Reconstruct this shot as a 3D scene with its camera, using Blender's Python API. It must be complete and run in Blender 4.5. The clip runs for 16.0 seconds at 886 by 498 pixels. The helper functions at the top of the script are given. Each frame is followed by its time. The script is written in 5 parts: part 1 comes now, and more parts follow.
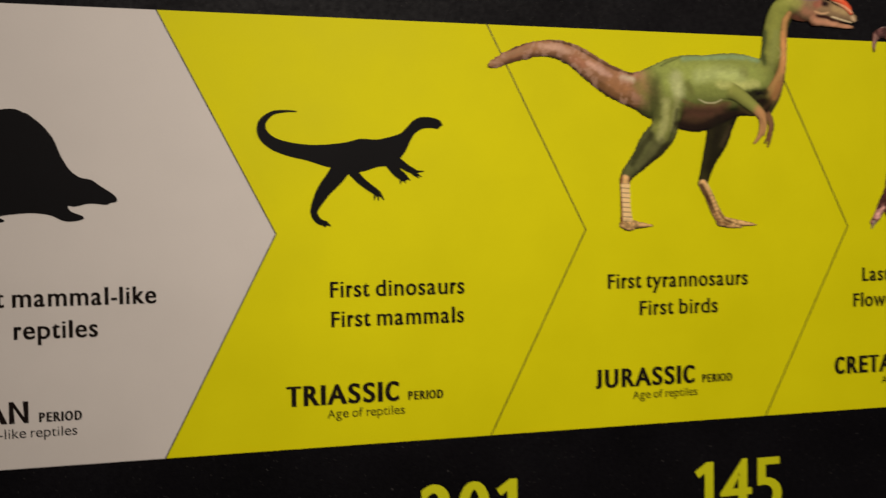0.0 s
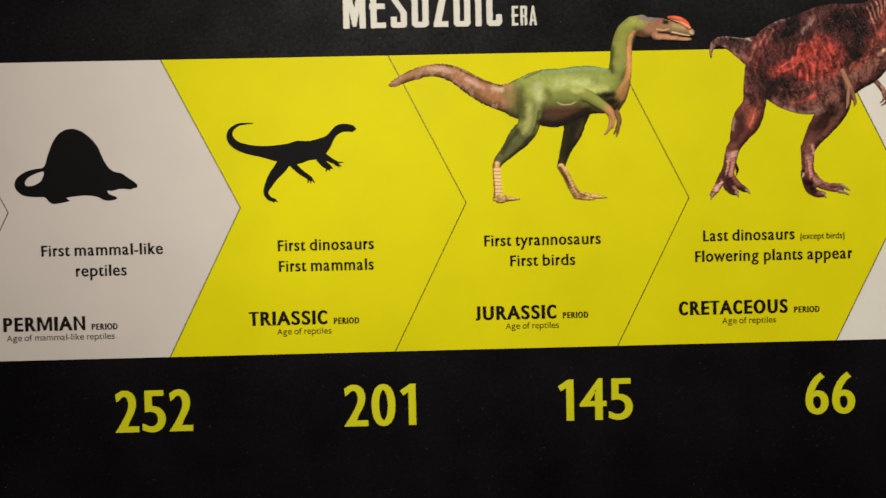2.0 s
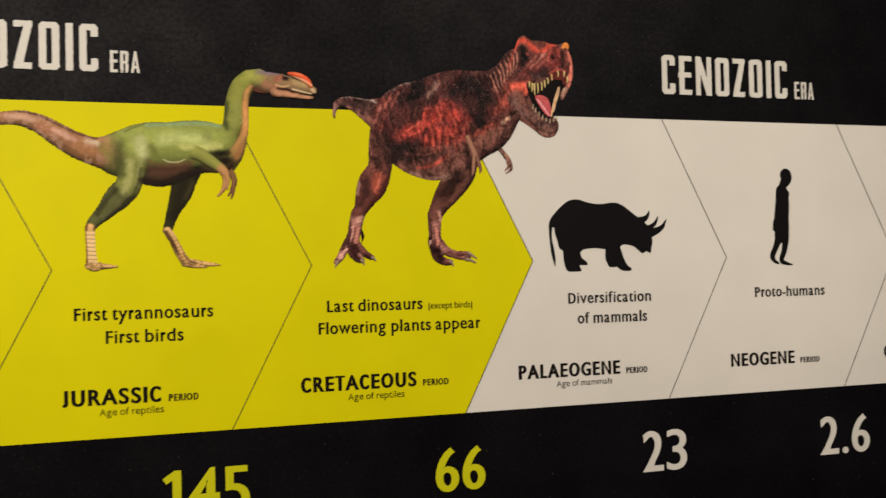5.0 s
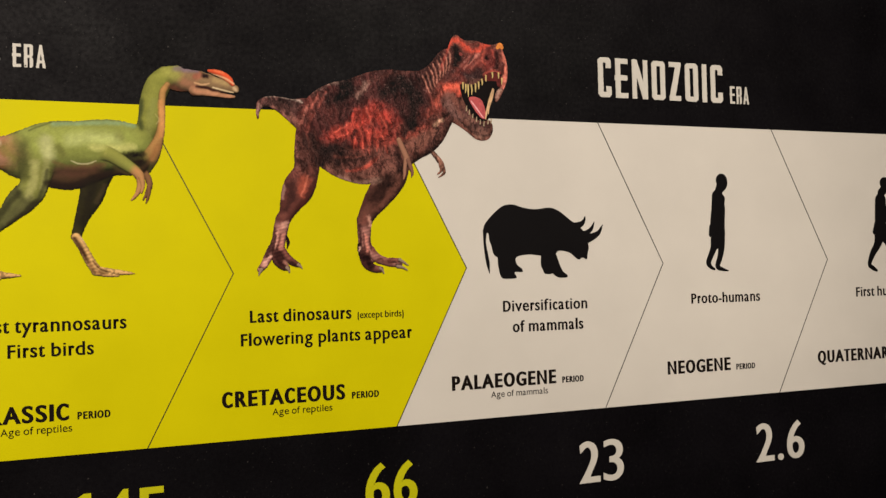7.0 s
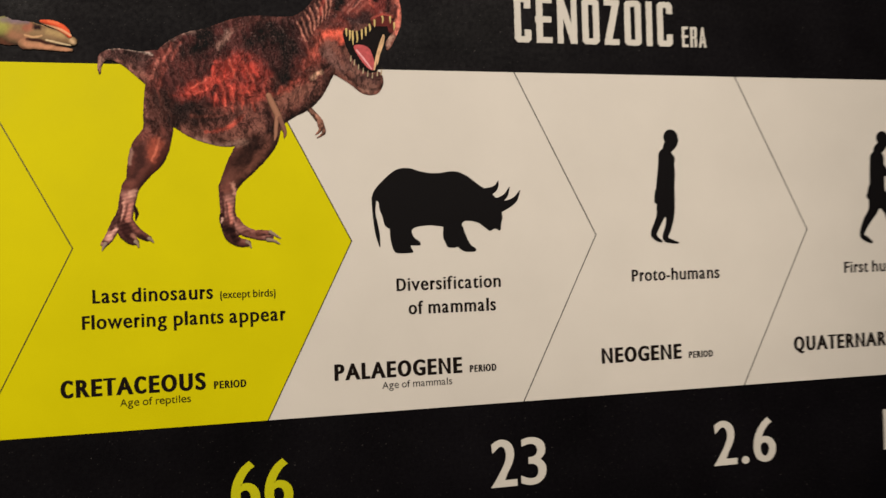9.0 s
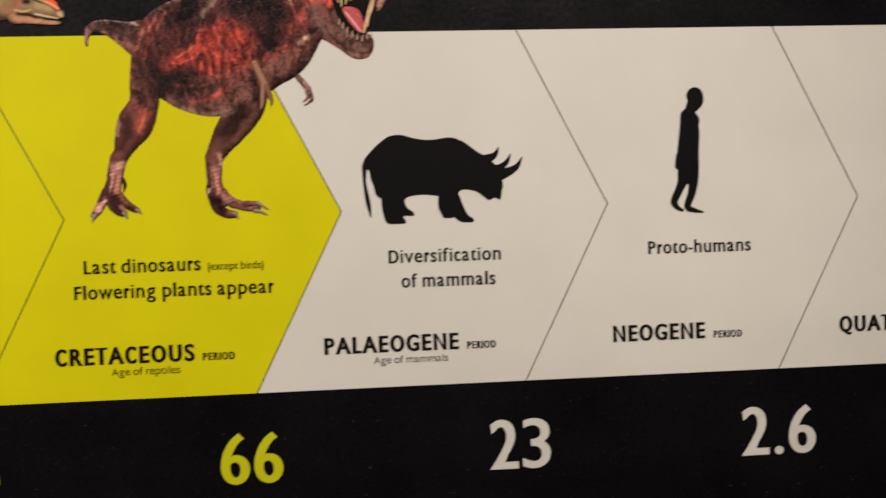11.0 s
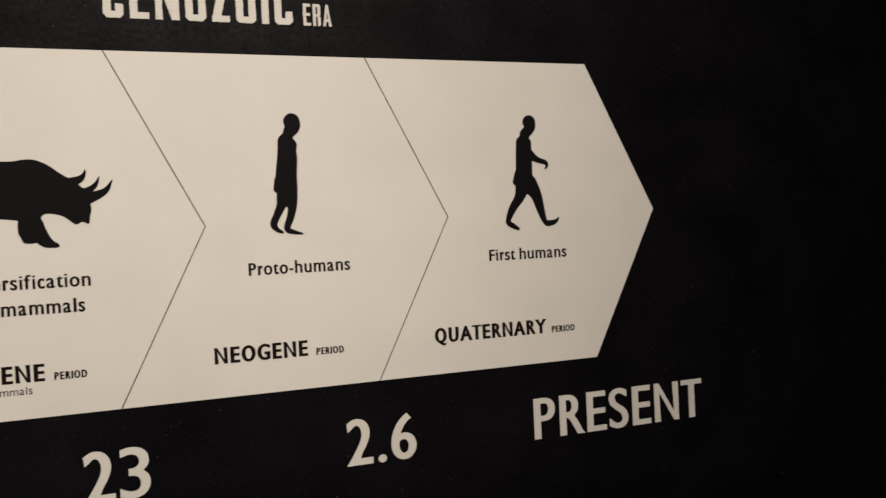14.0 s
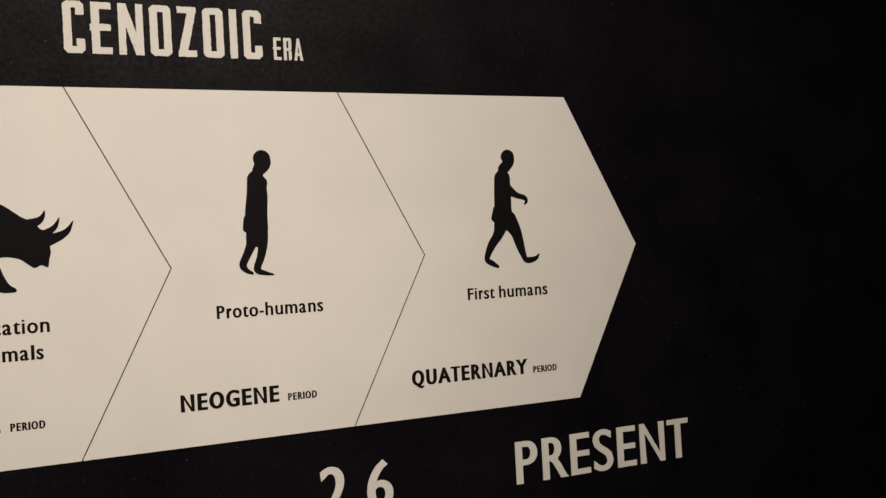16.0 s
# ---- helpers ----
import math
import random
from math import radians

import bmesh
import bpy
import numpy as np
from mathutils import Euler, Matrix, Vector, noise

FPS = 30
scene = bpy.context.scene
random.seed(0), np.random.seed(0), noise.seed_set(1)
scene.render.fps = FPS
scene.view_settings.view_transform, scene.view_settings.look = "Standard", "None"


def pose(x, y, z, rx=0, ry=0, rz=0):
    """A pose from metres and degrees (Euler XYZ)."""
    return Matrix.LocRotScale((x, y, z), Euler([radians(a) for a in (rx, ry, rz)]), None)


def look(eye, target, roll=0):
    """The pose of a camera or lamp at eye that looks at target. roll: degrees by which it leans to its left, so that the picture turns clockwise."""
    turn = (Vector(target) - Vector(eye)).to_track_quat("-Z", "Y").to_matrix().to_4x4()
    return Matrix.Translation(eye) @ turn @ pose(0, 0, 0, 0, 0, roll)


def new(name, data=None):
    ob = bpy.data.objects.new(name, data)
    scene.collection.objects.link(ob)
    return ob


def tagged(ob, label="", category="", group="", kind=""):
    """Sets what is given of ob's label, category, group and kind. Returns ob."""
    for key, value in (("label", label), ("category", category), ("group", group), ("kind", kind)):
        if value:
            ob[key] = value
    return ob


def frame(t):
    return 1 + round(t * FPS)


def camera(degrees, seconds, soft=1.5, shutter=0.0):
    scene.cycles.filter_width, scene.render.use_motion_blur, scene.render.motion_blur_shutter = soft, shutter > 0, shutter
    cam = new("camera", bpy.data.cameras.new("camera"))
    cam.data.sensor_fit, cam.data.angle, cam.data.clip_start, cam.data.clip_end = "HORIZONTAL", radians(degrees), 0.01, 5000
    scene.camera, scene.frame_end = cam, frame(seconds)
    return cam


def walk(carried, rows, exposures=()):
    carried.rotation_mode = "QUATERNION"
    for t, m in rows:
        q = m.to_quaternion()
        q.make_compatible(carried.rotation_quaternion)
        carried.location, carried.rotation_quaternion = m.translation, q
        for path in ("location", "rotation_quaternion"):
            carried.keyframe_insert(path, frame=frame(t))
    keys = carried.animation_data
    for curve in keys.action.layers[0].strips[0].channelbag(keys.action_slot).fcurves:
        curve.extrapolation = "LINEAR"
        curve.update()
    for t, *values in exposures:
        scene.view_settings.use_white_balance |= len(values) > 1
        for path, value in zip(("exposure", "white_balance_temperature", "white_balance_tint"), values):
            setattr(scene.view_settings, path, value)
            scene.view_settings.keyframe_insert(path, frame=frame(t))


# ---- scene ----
cam = camera(54.33, 16.0, soft=1.4, shutter=0.6)
walk(cam, [
    (0, pose(-0.5113, -1.2126, 1.5111, 88.387, 0.692, -13.508)),
    (0.5, pose(-0.4273, -1.3372, 1.5099, 87.833, 0.669, -12.621)),
    (1, pose(-0.2773, -1.5674, 1.5099, 88.032, 0.494, -8.280)),
    (1.5, pose(-0.1456, -1.7431, 1.4851, 87.801, 0.868, -4.280)),
    (2, pose(-0.0804, -1.7584, 1.4639, 88.163, 1.298, -1.062)),
    (2.5, pose(-0.0409, -1.7476, 1.4755, 88.578, 1.158, -2.856)),
    (3, pose(-0.0390, -1.7802, 1.4642, 89.403, 0.913, -4.857)),
    (3.5, pose(0.0246, -1.7629, 1.4683, 89.782, 0.861, -7.338)),
    (4, pose(0.1252, -1.7055, 1.4857, 90.386, 0.743, -11.033)),
    (4.5, pose(0.2052, -1.6867, 1.4907, 91.167, 1.089, -14.044)),
    (5, pose(0.2389, -1.6514, 1.4911, 91.245, 1.248, -16.140)),
    (5.2, pose(0.2350, -1.6428, 1.4805, 91.715, 1.383, -17.165)),
    (7.3, pose(0.2835, -1.5895, 1.5022, 91.297, 1.397, -19.936)),
    (7.5, pose(0.2741, -1.5790, 1.5024, 91.418, 1.449, -19.928)),
    (8, pose(0.2452, -1.4885, 1.5000, 91.540, 1.523, -20.211)),
    (8.5, pose(0.4285, -1.4515, 1.5143, 90.406, 1.884, -20.840)),
    (8.7, pose(0.5955, -1.4994, 1.4771, 90.478, 1.842, -18.349)),
    (10.8, pose(0.9139, -1.4657, 1.4775, 88.082, 1.839, -4.763)),
    (11, pose(0.9569, -1.4657, 1.4775, 88.232, 1.839, -4.793)),
    (11.5, pose(1.0496, -1.5166, 1.4922, 88.969, 1.961, -7.523)),
    (12, pose(1.0955, -1.5613, 1.4813, 89.230, 2.190, -11.503)),
    (12.5, pose(1.1080, -1.5734, 1.4809, 89.270, 2.593, -14.500)),
    (13, pose(1.1357, -1.5563, 1.4811, 88.957, 2.691, -16.785)),
    (13.5, pose(1.1771, -1.5537, 1.4806, 88.961, 2.647, -19.064)),
    (14, pose(1.2157, -1.5477, 1.4714, 88.895, 2.700, -20.899)),
    (14.5, pose(1.2263, -1.5560, 1.4942, 88.989, 2.785, -21.731)),
    (15, pose(1.2479, -1.5401, 1.4988, 89.619, 3.002, -21.685)),
    (15.5, pose(1.2507, -1.5238, 1.5005, 90.172, 3.115, -21.614)),
    (16, pose(1.2523, -1.5063, 1.4969, 90.466, 3.110, -21.803)),
], exposures=[(0.0, -0.34, 6350, 8), (0.5, -0.44, 6300, 6), (1.0, -0.14, 6250, 5), (1.5, 0.05, 6200, 4), (3.0, 0.02, 6300, 6), (4.5, -0.07, 6450, 8), (5.2, -0.09, 6500, 9),
              (7.3, -0.06, 6600, 10), (8.5, -0.06, 6600, 10), (11.0, -0.06, 6300, 10), (12.5, -0.02, 6300, 10), (16.0, 0.0, 6400, 10)])

# ---- world and light: a closed, dim gallery with warm ceiling spots washing the wall ----
MID = 1.5          # height of the middle of the coloured band above the floor
world = bpy.data.worlds.new("world")
scene.world = world
world.use_nodes = True
world.node_tree.nodes["Background"].inputs[0].default_value = (0.004, 0.004, 0.004, 1)
world.node_tree.nodes["Background"].inputs[1].default_value = 1.0


def wall_washer(x, y, z, target, watts, size, colour, spread=80):
    lamp = bpy.data.lights.new("wall_washer", "AREA")
    lamp.energy, lamp.color, lamp.shape, lamp.size = watts, colour, "DISK", size
    lamp.spread = radians(spread)
    ob = new("wall_washer", lamp)
    ob.matrix_world = look((x, y, z), target)
    return ob


WARM = (1.0, 0.87, 0.76)
wall_washer(-0.33, -2.5, 2.75, (-0.33, 0, MID), 16.0, 0.35, WARM)
wall_washer(1.62, -2.5, 3.3, (1.62, 0, MID - 0.2), 20.4, 0.35, WARM)


# ---- materials ----
def nodes_of(name):
    m = bpy.data.materials.new(name)
    m.use_nodes = True
    return m, m.node_tree.nodes, m.node_tree.links, m.node_tree.nodes["Principled BSDF"]


def surface(name, colour, rough, grain=0.06, blotch=0.08, grain_scale=900.0, blotch_scale=7.0, bump=0.02, spec=0.5, attribute=""):
    """A printed or painted surface: colour with fine grain, wide faint blotches, uneven gloss and slight relief."""
    m, n, l, bsdf = nodes_of(name)
    place = n.new("ShaderNodeNewGeometry")
    fine, wide, value = n.new("ShaderNodeTexNoise"), n.new("ShaderNodeTexNoise"), n.new("ShaderNodeMath")
    fine.inputs["Scale"].default_value, wide.inputs["Scale"].default_value = grain_scale, blotch_scale
    fine.inputs["Detail"].default_value, wide.inputs["Detail"].default_value = 3, 4
    for t in (fine, wide):
        l.new(place.outputs["Position"], t.inputs["Vector"])
    a, b = n.new("ShaderNodeMapRange"), n.new("ShaderNodeMapRange")
    a.inputs[3].default_value, a.inputs[4].default_value = 1 - grain, 1 + grain
    b.inputs[3].default_value, b.inputs[4].default_value = 1 - blotch, 1 + blotch
    for r, t in ((a, fine), (b, wide)):
        r.inputs[1].default_value, r.inputs[2].default_value = 0.3, 0.7
        l.new(t.outputs["Fac"], r.inputs[0])
    value.operation = "MULTIPLY"
    l.new(a.outputs[0], value.inputs[0]), l.new(b.outputs[0], value.inputs[1])
    tone = n.new("ShaderNodeVectorMath")
    tone.operation = "SCALE"
    l.new(value.outputs[0], tone.inputs["Scale"])
    if attribute:
        ink = n.new("ShaderNodeAttribute")
        ink.attribute_name = attribute
        l.new(ink.outputs["Color"], tone.inputs[0])
    else:
        tone.inputs[0].default_value = colour
    l.new(tone.outputs[0], bsdf.inputs["Base Color"])
    gloss = n.new("ShaderNodeMapRange")
    gloss.inputs[1].default_value, gloss.inputs[2].default_value = 0.3, 0.7
    gloss.inputs[3].default_value, gloss.inputs[4].default_value = rough - 0.06, rough + 0.06
    l.new(wide.outputs["Fac"], gloss.inputs[0]), l.new(gloss.outputs[0], bsdf.inputs["Roughness"])
    bsdf.inputs["Specular IOR Level"].default_value = spec
    relief = n.new("ShaderNodeBump")
    relief.inputs["Strength"].default_value, relief.inputs["Distance"].default_value = bump, 0.001
    l.new(fine.outputs["Fac"], relief.inputs["Height"]), l.new(relief.outputs[0], bsdf.inputs["Normal"])
    return m


def sparkling_black(name):
    """Black printed board: uneven cloudy sheen, and fine glints put into the colour as pale specks."""
    m = surface(name, (0.0036, 0.0032, 0.0041), 0.50, 0.4, 0.3, 420.0, 5.0, 0.25, 0.10)
    n, l, bsdf = m.node_tree.nodes, m.node_tree.links, m.node_tree.nodes["Principled BSDF"]
    place = n.new("ShaderNodeNewGeometry")

    def sheen(scale, low, high):
        cloud, r = n.new("ShaderNodeTexNoise"), n.new("ShaderNodeMapRange")
        cloud.inputs["Scale"].default_value, cloud.inputs["Detail"].default_value = scale, 3
        l.new(place.outputs["Position"], cloud.inputs["Vector"]), l.new(cloud.outputs["Fac"], r.inputs[0])
        r.inputs[1].default_value, r.inputs[2].default_value, r.inputs[3].default_value, r.inputs[4].default_value = 0.34, 0.66, low, high
        return r.outputs[0]

    product = n.new("ShaderNodeMath")
    product.operation = "MULTIPLY"
    l.new(sheen(130.0, 0.038, 0.076), product.inputs[0]), l.new(sheen(11.0, 0.75, 1.25), product.inputs[1])
    l.new(product.outputs[0], bsdf.inputs["Specular IOR Level"])
    old = bsdf.inputs["Base Color"].links[0].from_socket
    # glints painted into the base colour, as specks of two sizes
    for scale, share, reach, tint in ((260.0, 0.94, 0.24, 0.022), (120.0, 0.975, 0.14, 0.045)):
        spots, size, near, cut, both, mix = (n.new("ShaderNodeTexVoronoi"), n.new("ShaderNodeSeparateColor"), n.new("ShaderNodeMath"), n.new("ShaderNodeMath"),
                                             n.new("ShaderNodeMath"), n.new("ShaderNodeMix"))
        spots.inputs["Scale"].default_value = scale
        l.new(place.outputs["Position"], spots.inputs["Vector"])
        near.operation, near.inputs[1].default_value = "LESS_THAN", reach
        cut.operation, cut.inputs[1].default_value = "GREATER_THAN", share
        both.operation, mix.data_type = "MULTIPLY", "RGBA"
        l.new(spots.outputs["Distance"], near.inputs[0]), l.new(spots.outputs["Color"], size.inputs[0]), l.new(size.outputs[0], cut.inputs[0])
        l.new(near.outputs[0], both.inputs[0]), l.new(cut.outputs[0], both.inputs[1])
        l.new(both.outputs[0], mix.inputs["Factor"]), l.new(old, mix.inputs["A"])
        mix.inputs["B"].default_value = (tint, tint * 0.92, tint * 0.88, 1)
        old = mix.outputs["Result"]
    l.new(old, bsdf.inputs["Base Color"])
    return m


YELLOW = surface("yellow_vinyl", (0.625, 0.578, 0.0010), 0.55, 0.03, 0.04, spec=0.06)
WHITE = surface("white_vinyl", (0.655, 0.633, 0.570), 0.55, 0.025, 0.03, spec=0.25)
GREY = surface("grey_vinyl", (0.56, 0.515, 0.475), 0.55, 0.03, 0.035, spec=0.25)
INK = surface("black_ink", (0.0050, 0.0045, 0.0050), 0.6, 0.15, 0.1, spec=0.06)
TEXT_INK = surface("brown_black_ink", (0.0085, 0.0055, 0.0045), 0.6, 0.15, 0.1, spec=0.05)
LINE_INK = surface("line_ink", (0.010, 0.009, 0.006), 0.5, 0.15, 0.1, spec=0.3)
# the band's yellow made darker: weaker light on the numerals put into the colour
DIM_YELLOW = surface("dimmed_yellow_vinyl", (0.55, 0.545, 0.004), 0.55, 0.03, 0.05, spec=0.2)
NUMBER_WHITE = surface("white_numeral", (0.62, 0.602, 0.535), 0.55, 0.03, 0.05, spec=0.2)
ART = surface("colour_print", (0.5, 0.5, 0.5), 0.55, 0.05, 0.04, 700.0, 30.0, spec=0.06, attribute="ink")
BLACK = sparkling_black("black_board")
DARK = surface("dark_paint", (0.03, 0.028, 0.027), 0.7, 0.1, 0.15, 200.0, 3.0, 0.1)
CARPET = surface("dark_carpet", (0.035, 0.032, 0.034), 0.95, 0.4, 0.2, 300.0, 3.0, 0.6, 0.1)


# ---- tools for building ----
def link(name, mesh, material, parent=None, label="", y=0.0):
    mesh.materials.clear()
    mesh.materials.append(material)
    ob = new(name, mesh)
    if parent is not None:
        ob.parent = parent
    ob.location = (0, y, 0)
    if label:
        tagged(ob, label)
    return ob


def box(name, lo, hi, material):
    bm = bmesh.new()
    bmesh.ops.create_cube(bm, size=1)
    for v in bm.verts:
        v.co = [lo[i] + (v.co[i] + 0.5) * (hi[i] - lo[i]) for i in range(3)]
    mesh = bpy.data.meshes.new(name)
    bm.to_mesh(mesh), bm.free()
    return link(name, mesh, material)


def slab(name, corners, depth, material, parent=None, label="", y=0.0):
    """A flat sheet with the given corners (x, z in metres, z from the band's middle), its front at y - depth."""
    bm = bmesh.new()
    face = bm.faces.new([bm.verts.new((x, -depth, z + MID)) for x, z in corners])
    if face.normal.y > 0:
        face.normal_flip()
    back = bmesh.ops.extrude_face_region(bm, geom=[face])["geom"]
    for v in back:
        if isinstance(v, bmesh.types.BMVert):
            v.co.y += depth + 0.0006
    bmesh.ops.recalc_face_normals(bm, faces=bm.faces)
    mesh = bpy.data.meshes.new(name)
    bm.to_mesh(mesh), bm.free()
    return link(name, mesh, material, parent, label, y)


def strip(name, points, width, depth, material, parent=None, y=0.0):
    """A thin line of even width along points, mitred at the bends."""
    p = [Vector(q) for q in points]
    left, right = [], []
    for i, q in enumerate(p):
        a = (q - p[i - 1]).normalized() if i else (p[1] - q).normalized()
        b = (p[i + 1] - q).normalized() if i < len(p) - 1 else a
        n = Vector((-(a + b).y, (a + b).x)).normalized()
        k = width / 2 / max(0.3, n.dot(Vector((-a.y, a.x))))
        left.append(q + n * k), right.append(q - n * k)
    return slab(name, left + right[::-1], depth, material, parent, "", y)


TABLE = np.random.RandomState(3).rand(256, 256)


def value_noise(x, z, size, seed=0):
    """Smooth noise from 0 to 1 with cells of that size."""
    u, v = x / size + seed * 17.3, z / size + seed * 9.1
    i, j = np.floor(u).astype(int), np.floor(v).astype(int)
    f, g = u - i, v - j
    f, g = f * f * (3 - 2 * f), g * g * (3 - 2 * g)
    t = lambda a, b: TABLE[(i + a) % 256, (j + b) % 256]
    return (t(0, 0) * (1 - f) + t(1, 0) * f) * (1 - g) + (t(0, 1) * (1 - f) + t(1, 1) * f) * g


def rounded(points, rounds=2):
    """A closed outline with its corners cut off again and again."""
    p = np.array(points, float)
    for _ in range(rounds):
        q = np.roll(p, -1, 0)
        p = np.stack([0.8 * p + 0.2 * q, 0.2 * p + 0.8 * q], 1).reshape(-1, 2)
    return p


def spline(points, steps=6):
    """Points with radii, made smooth along a Catmull-Rom curve."""
    p = np.array(points, float)
    if len(p) < 3:
        return p
    e = np.vstack([2 * p[0] - p[1], p, 2 * p[-1] - p[-2]])
    out = []
    for i in range(1, len(e) - 2):
        for t in np.arange(steps) / steps:
            out.append(0.5 * (2 * e[i] + (e[i + 1] - e[i - 1]) * t + (2 * e[i - 1] - 5 * e[i] + 4 * e[i + 1] - e[i + 2]) * t * t
                              + (3 * e[i] - e[i - 1] - 3 * e[i + 1] + e[i + 2]) * t ** 3))
    q = np.array(out + [p[-1]])
    q[:, 2] = np.clip(q[:, 2], p[:, 2].min(), p[:, 2].max())
    return q


def limb_field(x, z, points):
    """Distance to a tapered limb (negative inside) the offset from its axis in radii, and the place along it from 0 to 1."""
    p = spline(points)
    best, ox, oz, along = np.full(x.shape, 1e9), np.zeros(x.shape), np.zeros(x.shape), np.zeros(x.shape)
    for i, (a, b) in enumerate(zip(p[:-1], p[1:])):
        dx, dz = b[0] - a[0], b[1] - a[1]
        t = np.clip(((x - a[0]) * dx + (z - a[1]) * dz) / max(dx * dx + dz * dz, 1e-9), 0, 1)
        r = a[2] + t * (b[2] - a[2])
        ex, ez = x - a[0] - t * dx, z - a[1] - t * dz
        d = np.hypot(ex, ez) - r
        k = d < best
        best = np.where(k, d, best)
        ox, oz = np.where(k, ex / r, ox), np.where(k, ez / r, oz)
        along = np.where(k, (i + t) / (len(p) - 1), along)
    return best, ox, oz, along


def fill_field(x, z, points, rounds=2):
    """Distance to a closed outline, negative inside."""
    p = rounded(points, rounds)
    best, inside = np.full(x.shape, 1e9), np.zeros(x.shape, bool)
    for a, b in zip(p, np.roll(p, -1, 0)):
        dx, dz = b[0] - a[0], b[1] - a[1]
        t = np.clip(((x - a[0]) * dx + (z - a[1]) * dz) / max(dx * dx + dz * dz, 1e-9), 0, 1)
        best = np.minimum(best, np.hypot(x - a[0] - t * dx, z - a[1] - t * dz))
        if a[1] != b[1]:
            inside ^= ((a[1] > z) != (b[1] > z)) & (x < (z - a[1]) / (b[1] - a[1]) * dx + a[0])
    return np.where(inside, -best, best)


def shape_field(x, z, shape, rounds=2):
    f = np.full(x.shape, 1e9)
    for kind, points in shape:
        if kind == "limb":
            f = np.minimum(f, limb_field(x, z, points)[0])
        elif kind == "cut":
            f = np.maximum(f, -fill_field(x, z, points, rounds))
        else:
            f = np.minimum(f, fill_field(x, z, points, rounds))
    return f


def contour_mesh(name, field, box_mm, step, depth):
    """A thin sheet that fills the region where field(x, z) < 0, x and z in mm; its rim goes back into what it lies on."""
    x0, x1, z0, z1 = box_mm
    xs, zs = np.arange(x0, x1 + step, step), np.arange(z0, z1 + step, step)
    gx, gz = np.meshgrid(xs, zs)
    f = field(gx, gz)
    f[0], f[-1], f[:, 0], f[:, -1] = 1, 1, 1, 1
    f = np.where(np.abs(f) < 1e-4, 1e-4, f)
    inn = f < 0
    count = inn[:-1, :-1].astype(int) + inn[:-1, 1:] + inn[1:, 1:] + inn[1:, :-1]
    number = np.cumsum(inn.ravel()).reshape(inn.shape) - 1
    iz, ix = np.nonzero(inn)
    verts, keys = list(zip(xs[ix], zs[iz])), {}
    a, b = np.nonzero(count == 4)
    faces = np.column_stack([number[a, b], number[a, b + 1], number[a + 1, b + 1], number[a + 1, b]]).tolist()

    def crossing(i, j, a, b):
        k = (min((i, j), (a, b)), max((i, j), (a, b)))
        if k not in keys:
            t = f[i, j] / (f[i, j] - f[a, b])
            keys[k] = len(verts)
            verts.append((xs[j] + t * (xs[b] - xs[j]), zs[i] + t * (zs[a] - zs[i])))
        return keys[k]

    rim = []
    for i, j in zip(*np.nonzero((count > 0) & (count < 4))):
        ring, cut, c = [], [], ((i, j), (i, j + 1), (i + 1, j + 1), (i + 1, j))
        for a, b in zip(c, c[1:] + c[:1]):
            if inn[a]:
                ring.append(int(number[a]))
            if inn[a] != inn[b]:
                ring.append(crossing(*a, *b))
                cut.append((ring[-1], bool(inn[a])))
        faces.append(tuple(ring))
        if len(cut) == 2:
            rim.append((cut[0][0], cut[1][0]) if cut[0][1] else (cut[1][0], cut[0][0]))
    v = np.array(verts)
    n = len(v)
    co = np.column_stack([v[:, 0] / 1000, np.full(n, -depth), v[:, 1] / 1000 + MID])
    used = sorted({k for e in rim for k in e})
    back = {k: n + i for i, k in enumerate(used)}
    deep = co[used].copy()
    deep[:, 1] = 0.0006
    faces += [(a, back[a], back[b], b) for a, b in rim]
    mesh = bpy.data.meshes.new(name)
    mesh.from_pydata(np.vstack([co, deep]).tolist(), [], faces)
    mesh.update()
    return mesh


def span(shape, margin=6):
    q = np.array([(*p[:2], p[2] if len(p) > 2 else 0) for _, pts in shape for p in pts])
    return ((q[:, 0] - q[:, 2]).min() - margin, (q[:, 0] + q[:, 2]).max() + margin, (q[:, 1] - q[:, 2]).min() - margin, (q[:, 1] + q[:, 2]).max() + margin)


def add(group, *row):
    group.append(row)


SHEET, PRINT = 0.0012, 0.0005   # thickness of the vinyl panels and of the prints on them


def silhouette(name, shape, parent, label, step=1.1):
    mesh = contour_mesh(name, lambda x, z: shape_field(x, z, shape) + 0.25 * (value_noise(x, z, 2.5) - 0.5), span(shape), step, PRINT)
    return link(name, mesh, INK, parent, label, -SHEET)


def set_type(words):
    """The built-in font's outline of words at size 1, as a mesh."""
    c = bpy.data.curves.new("type", "FONT")
    c.body, c.size, c.resolution_u, c.extrude = words, 1.0, 5, 0.0
    ob = new("type", c)
    bpy.context.view_layer.update()
    me = bpy.data.meshes.new_from_object(ob.evaluated_get(bpy.context.evaluated_depsgraph_get()))
    bpy.data.objects.remove(ob), bpy.data.curves.remove(c)
    return me


def height_of(letter):
    me = set_type(letter)
    top = max(v.co.y for v in me.vertices)
    bpy.data.meshes.remove(me)
    return top


def stem_of():
    me = set_type("I")
    xs = [v.co.x for v in me.vertices]
    bpy.data.meshes.remove(me)
    return (max(xs) - min(xs)) / CAPITAL


CAPITAL, SMALL, TALL = height_of("H"), height_of("x"), height_of("l")
STEM = stem_of()
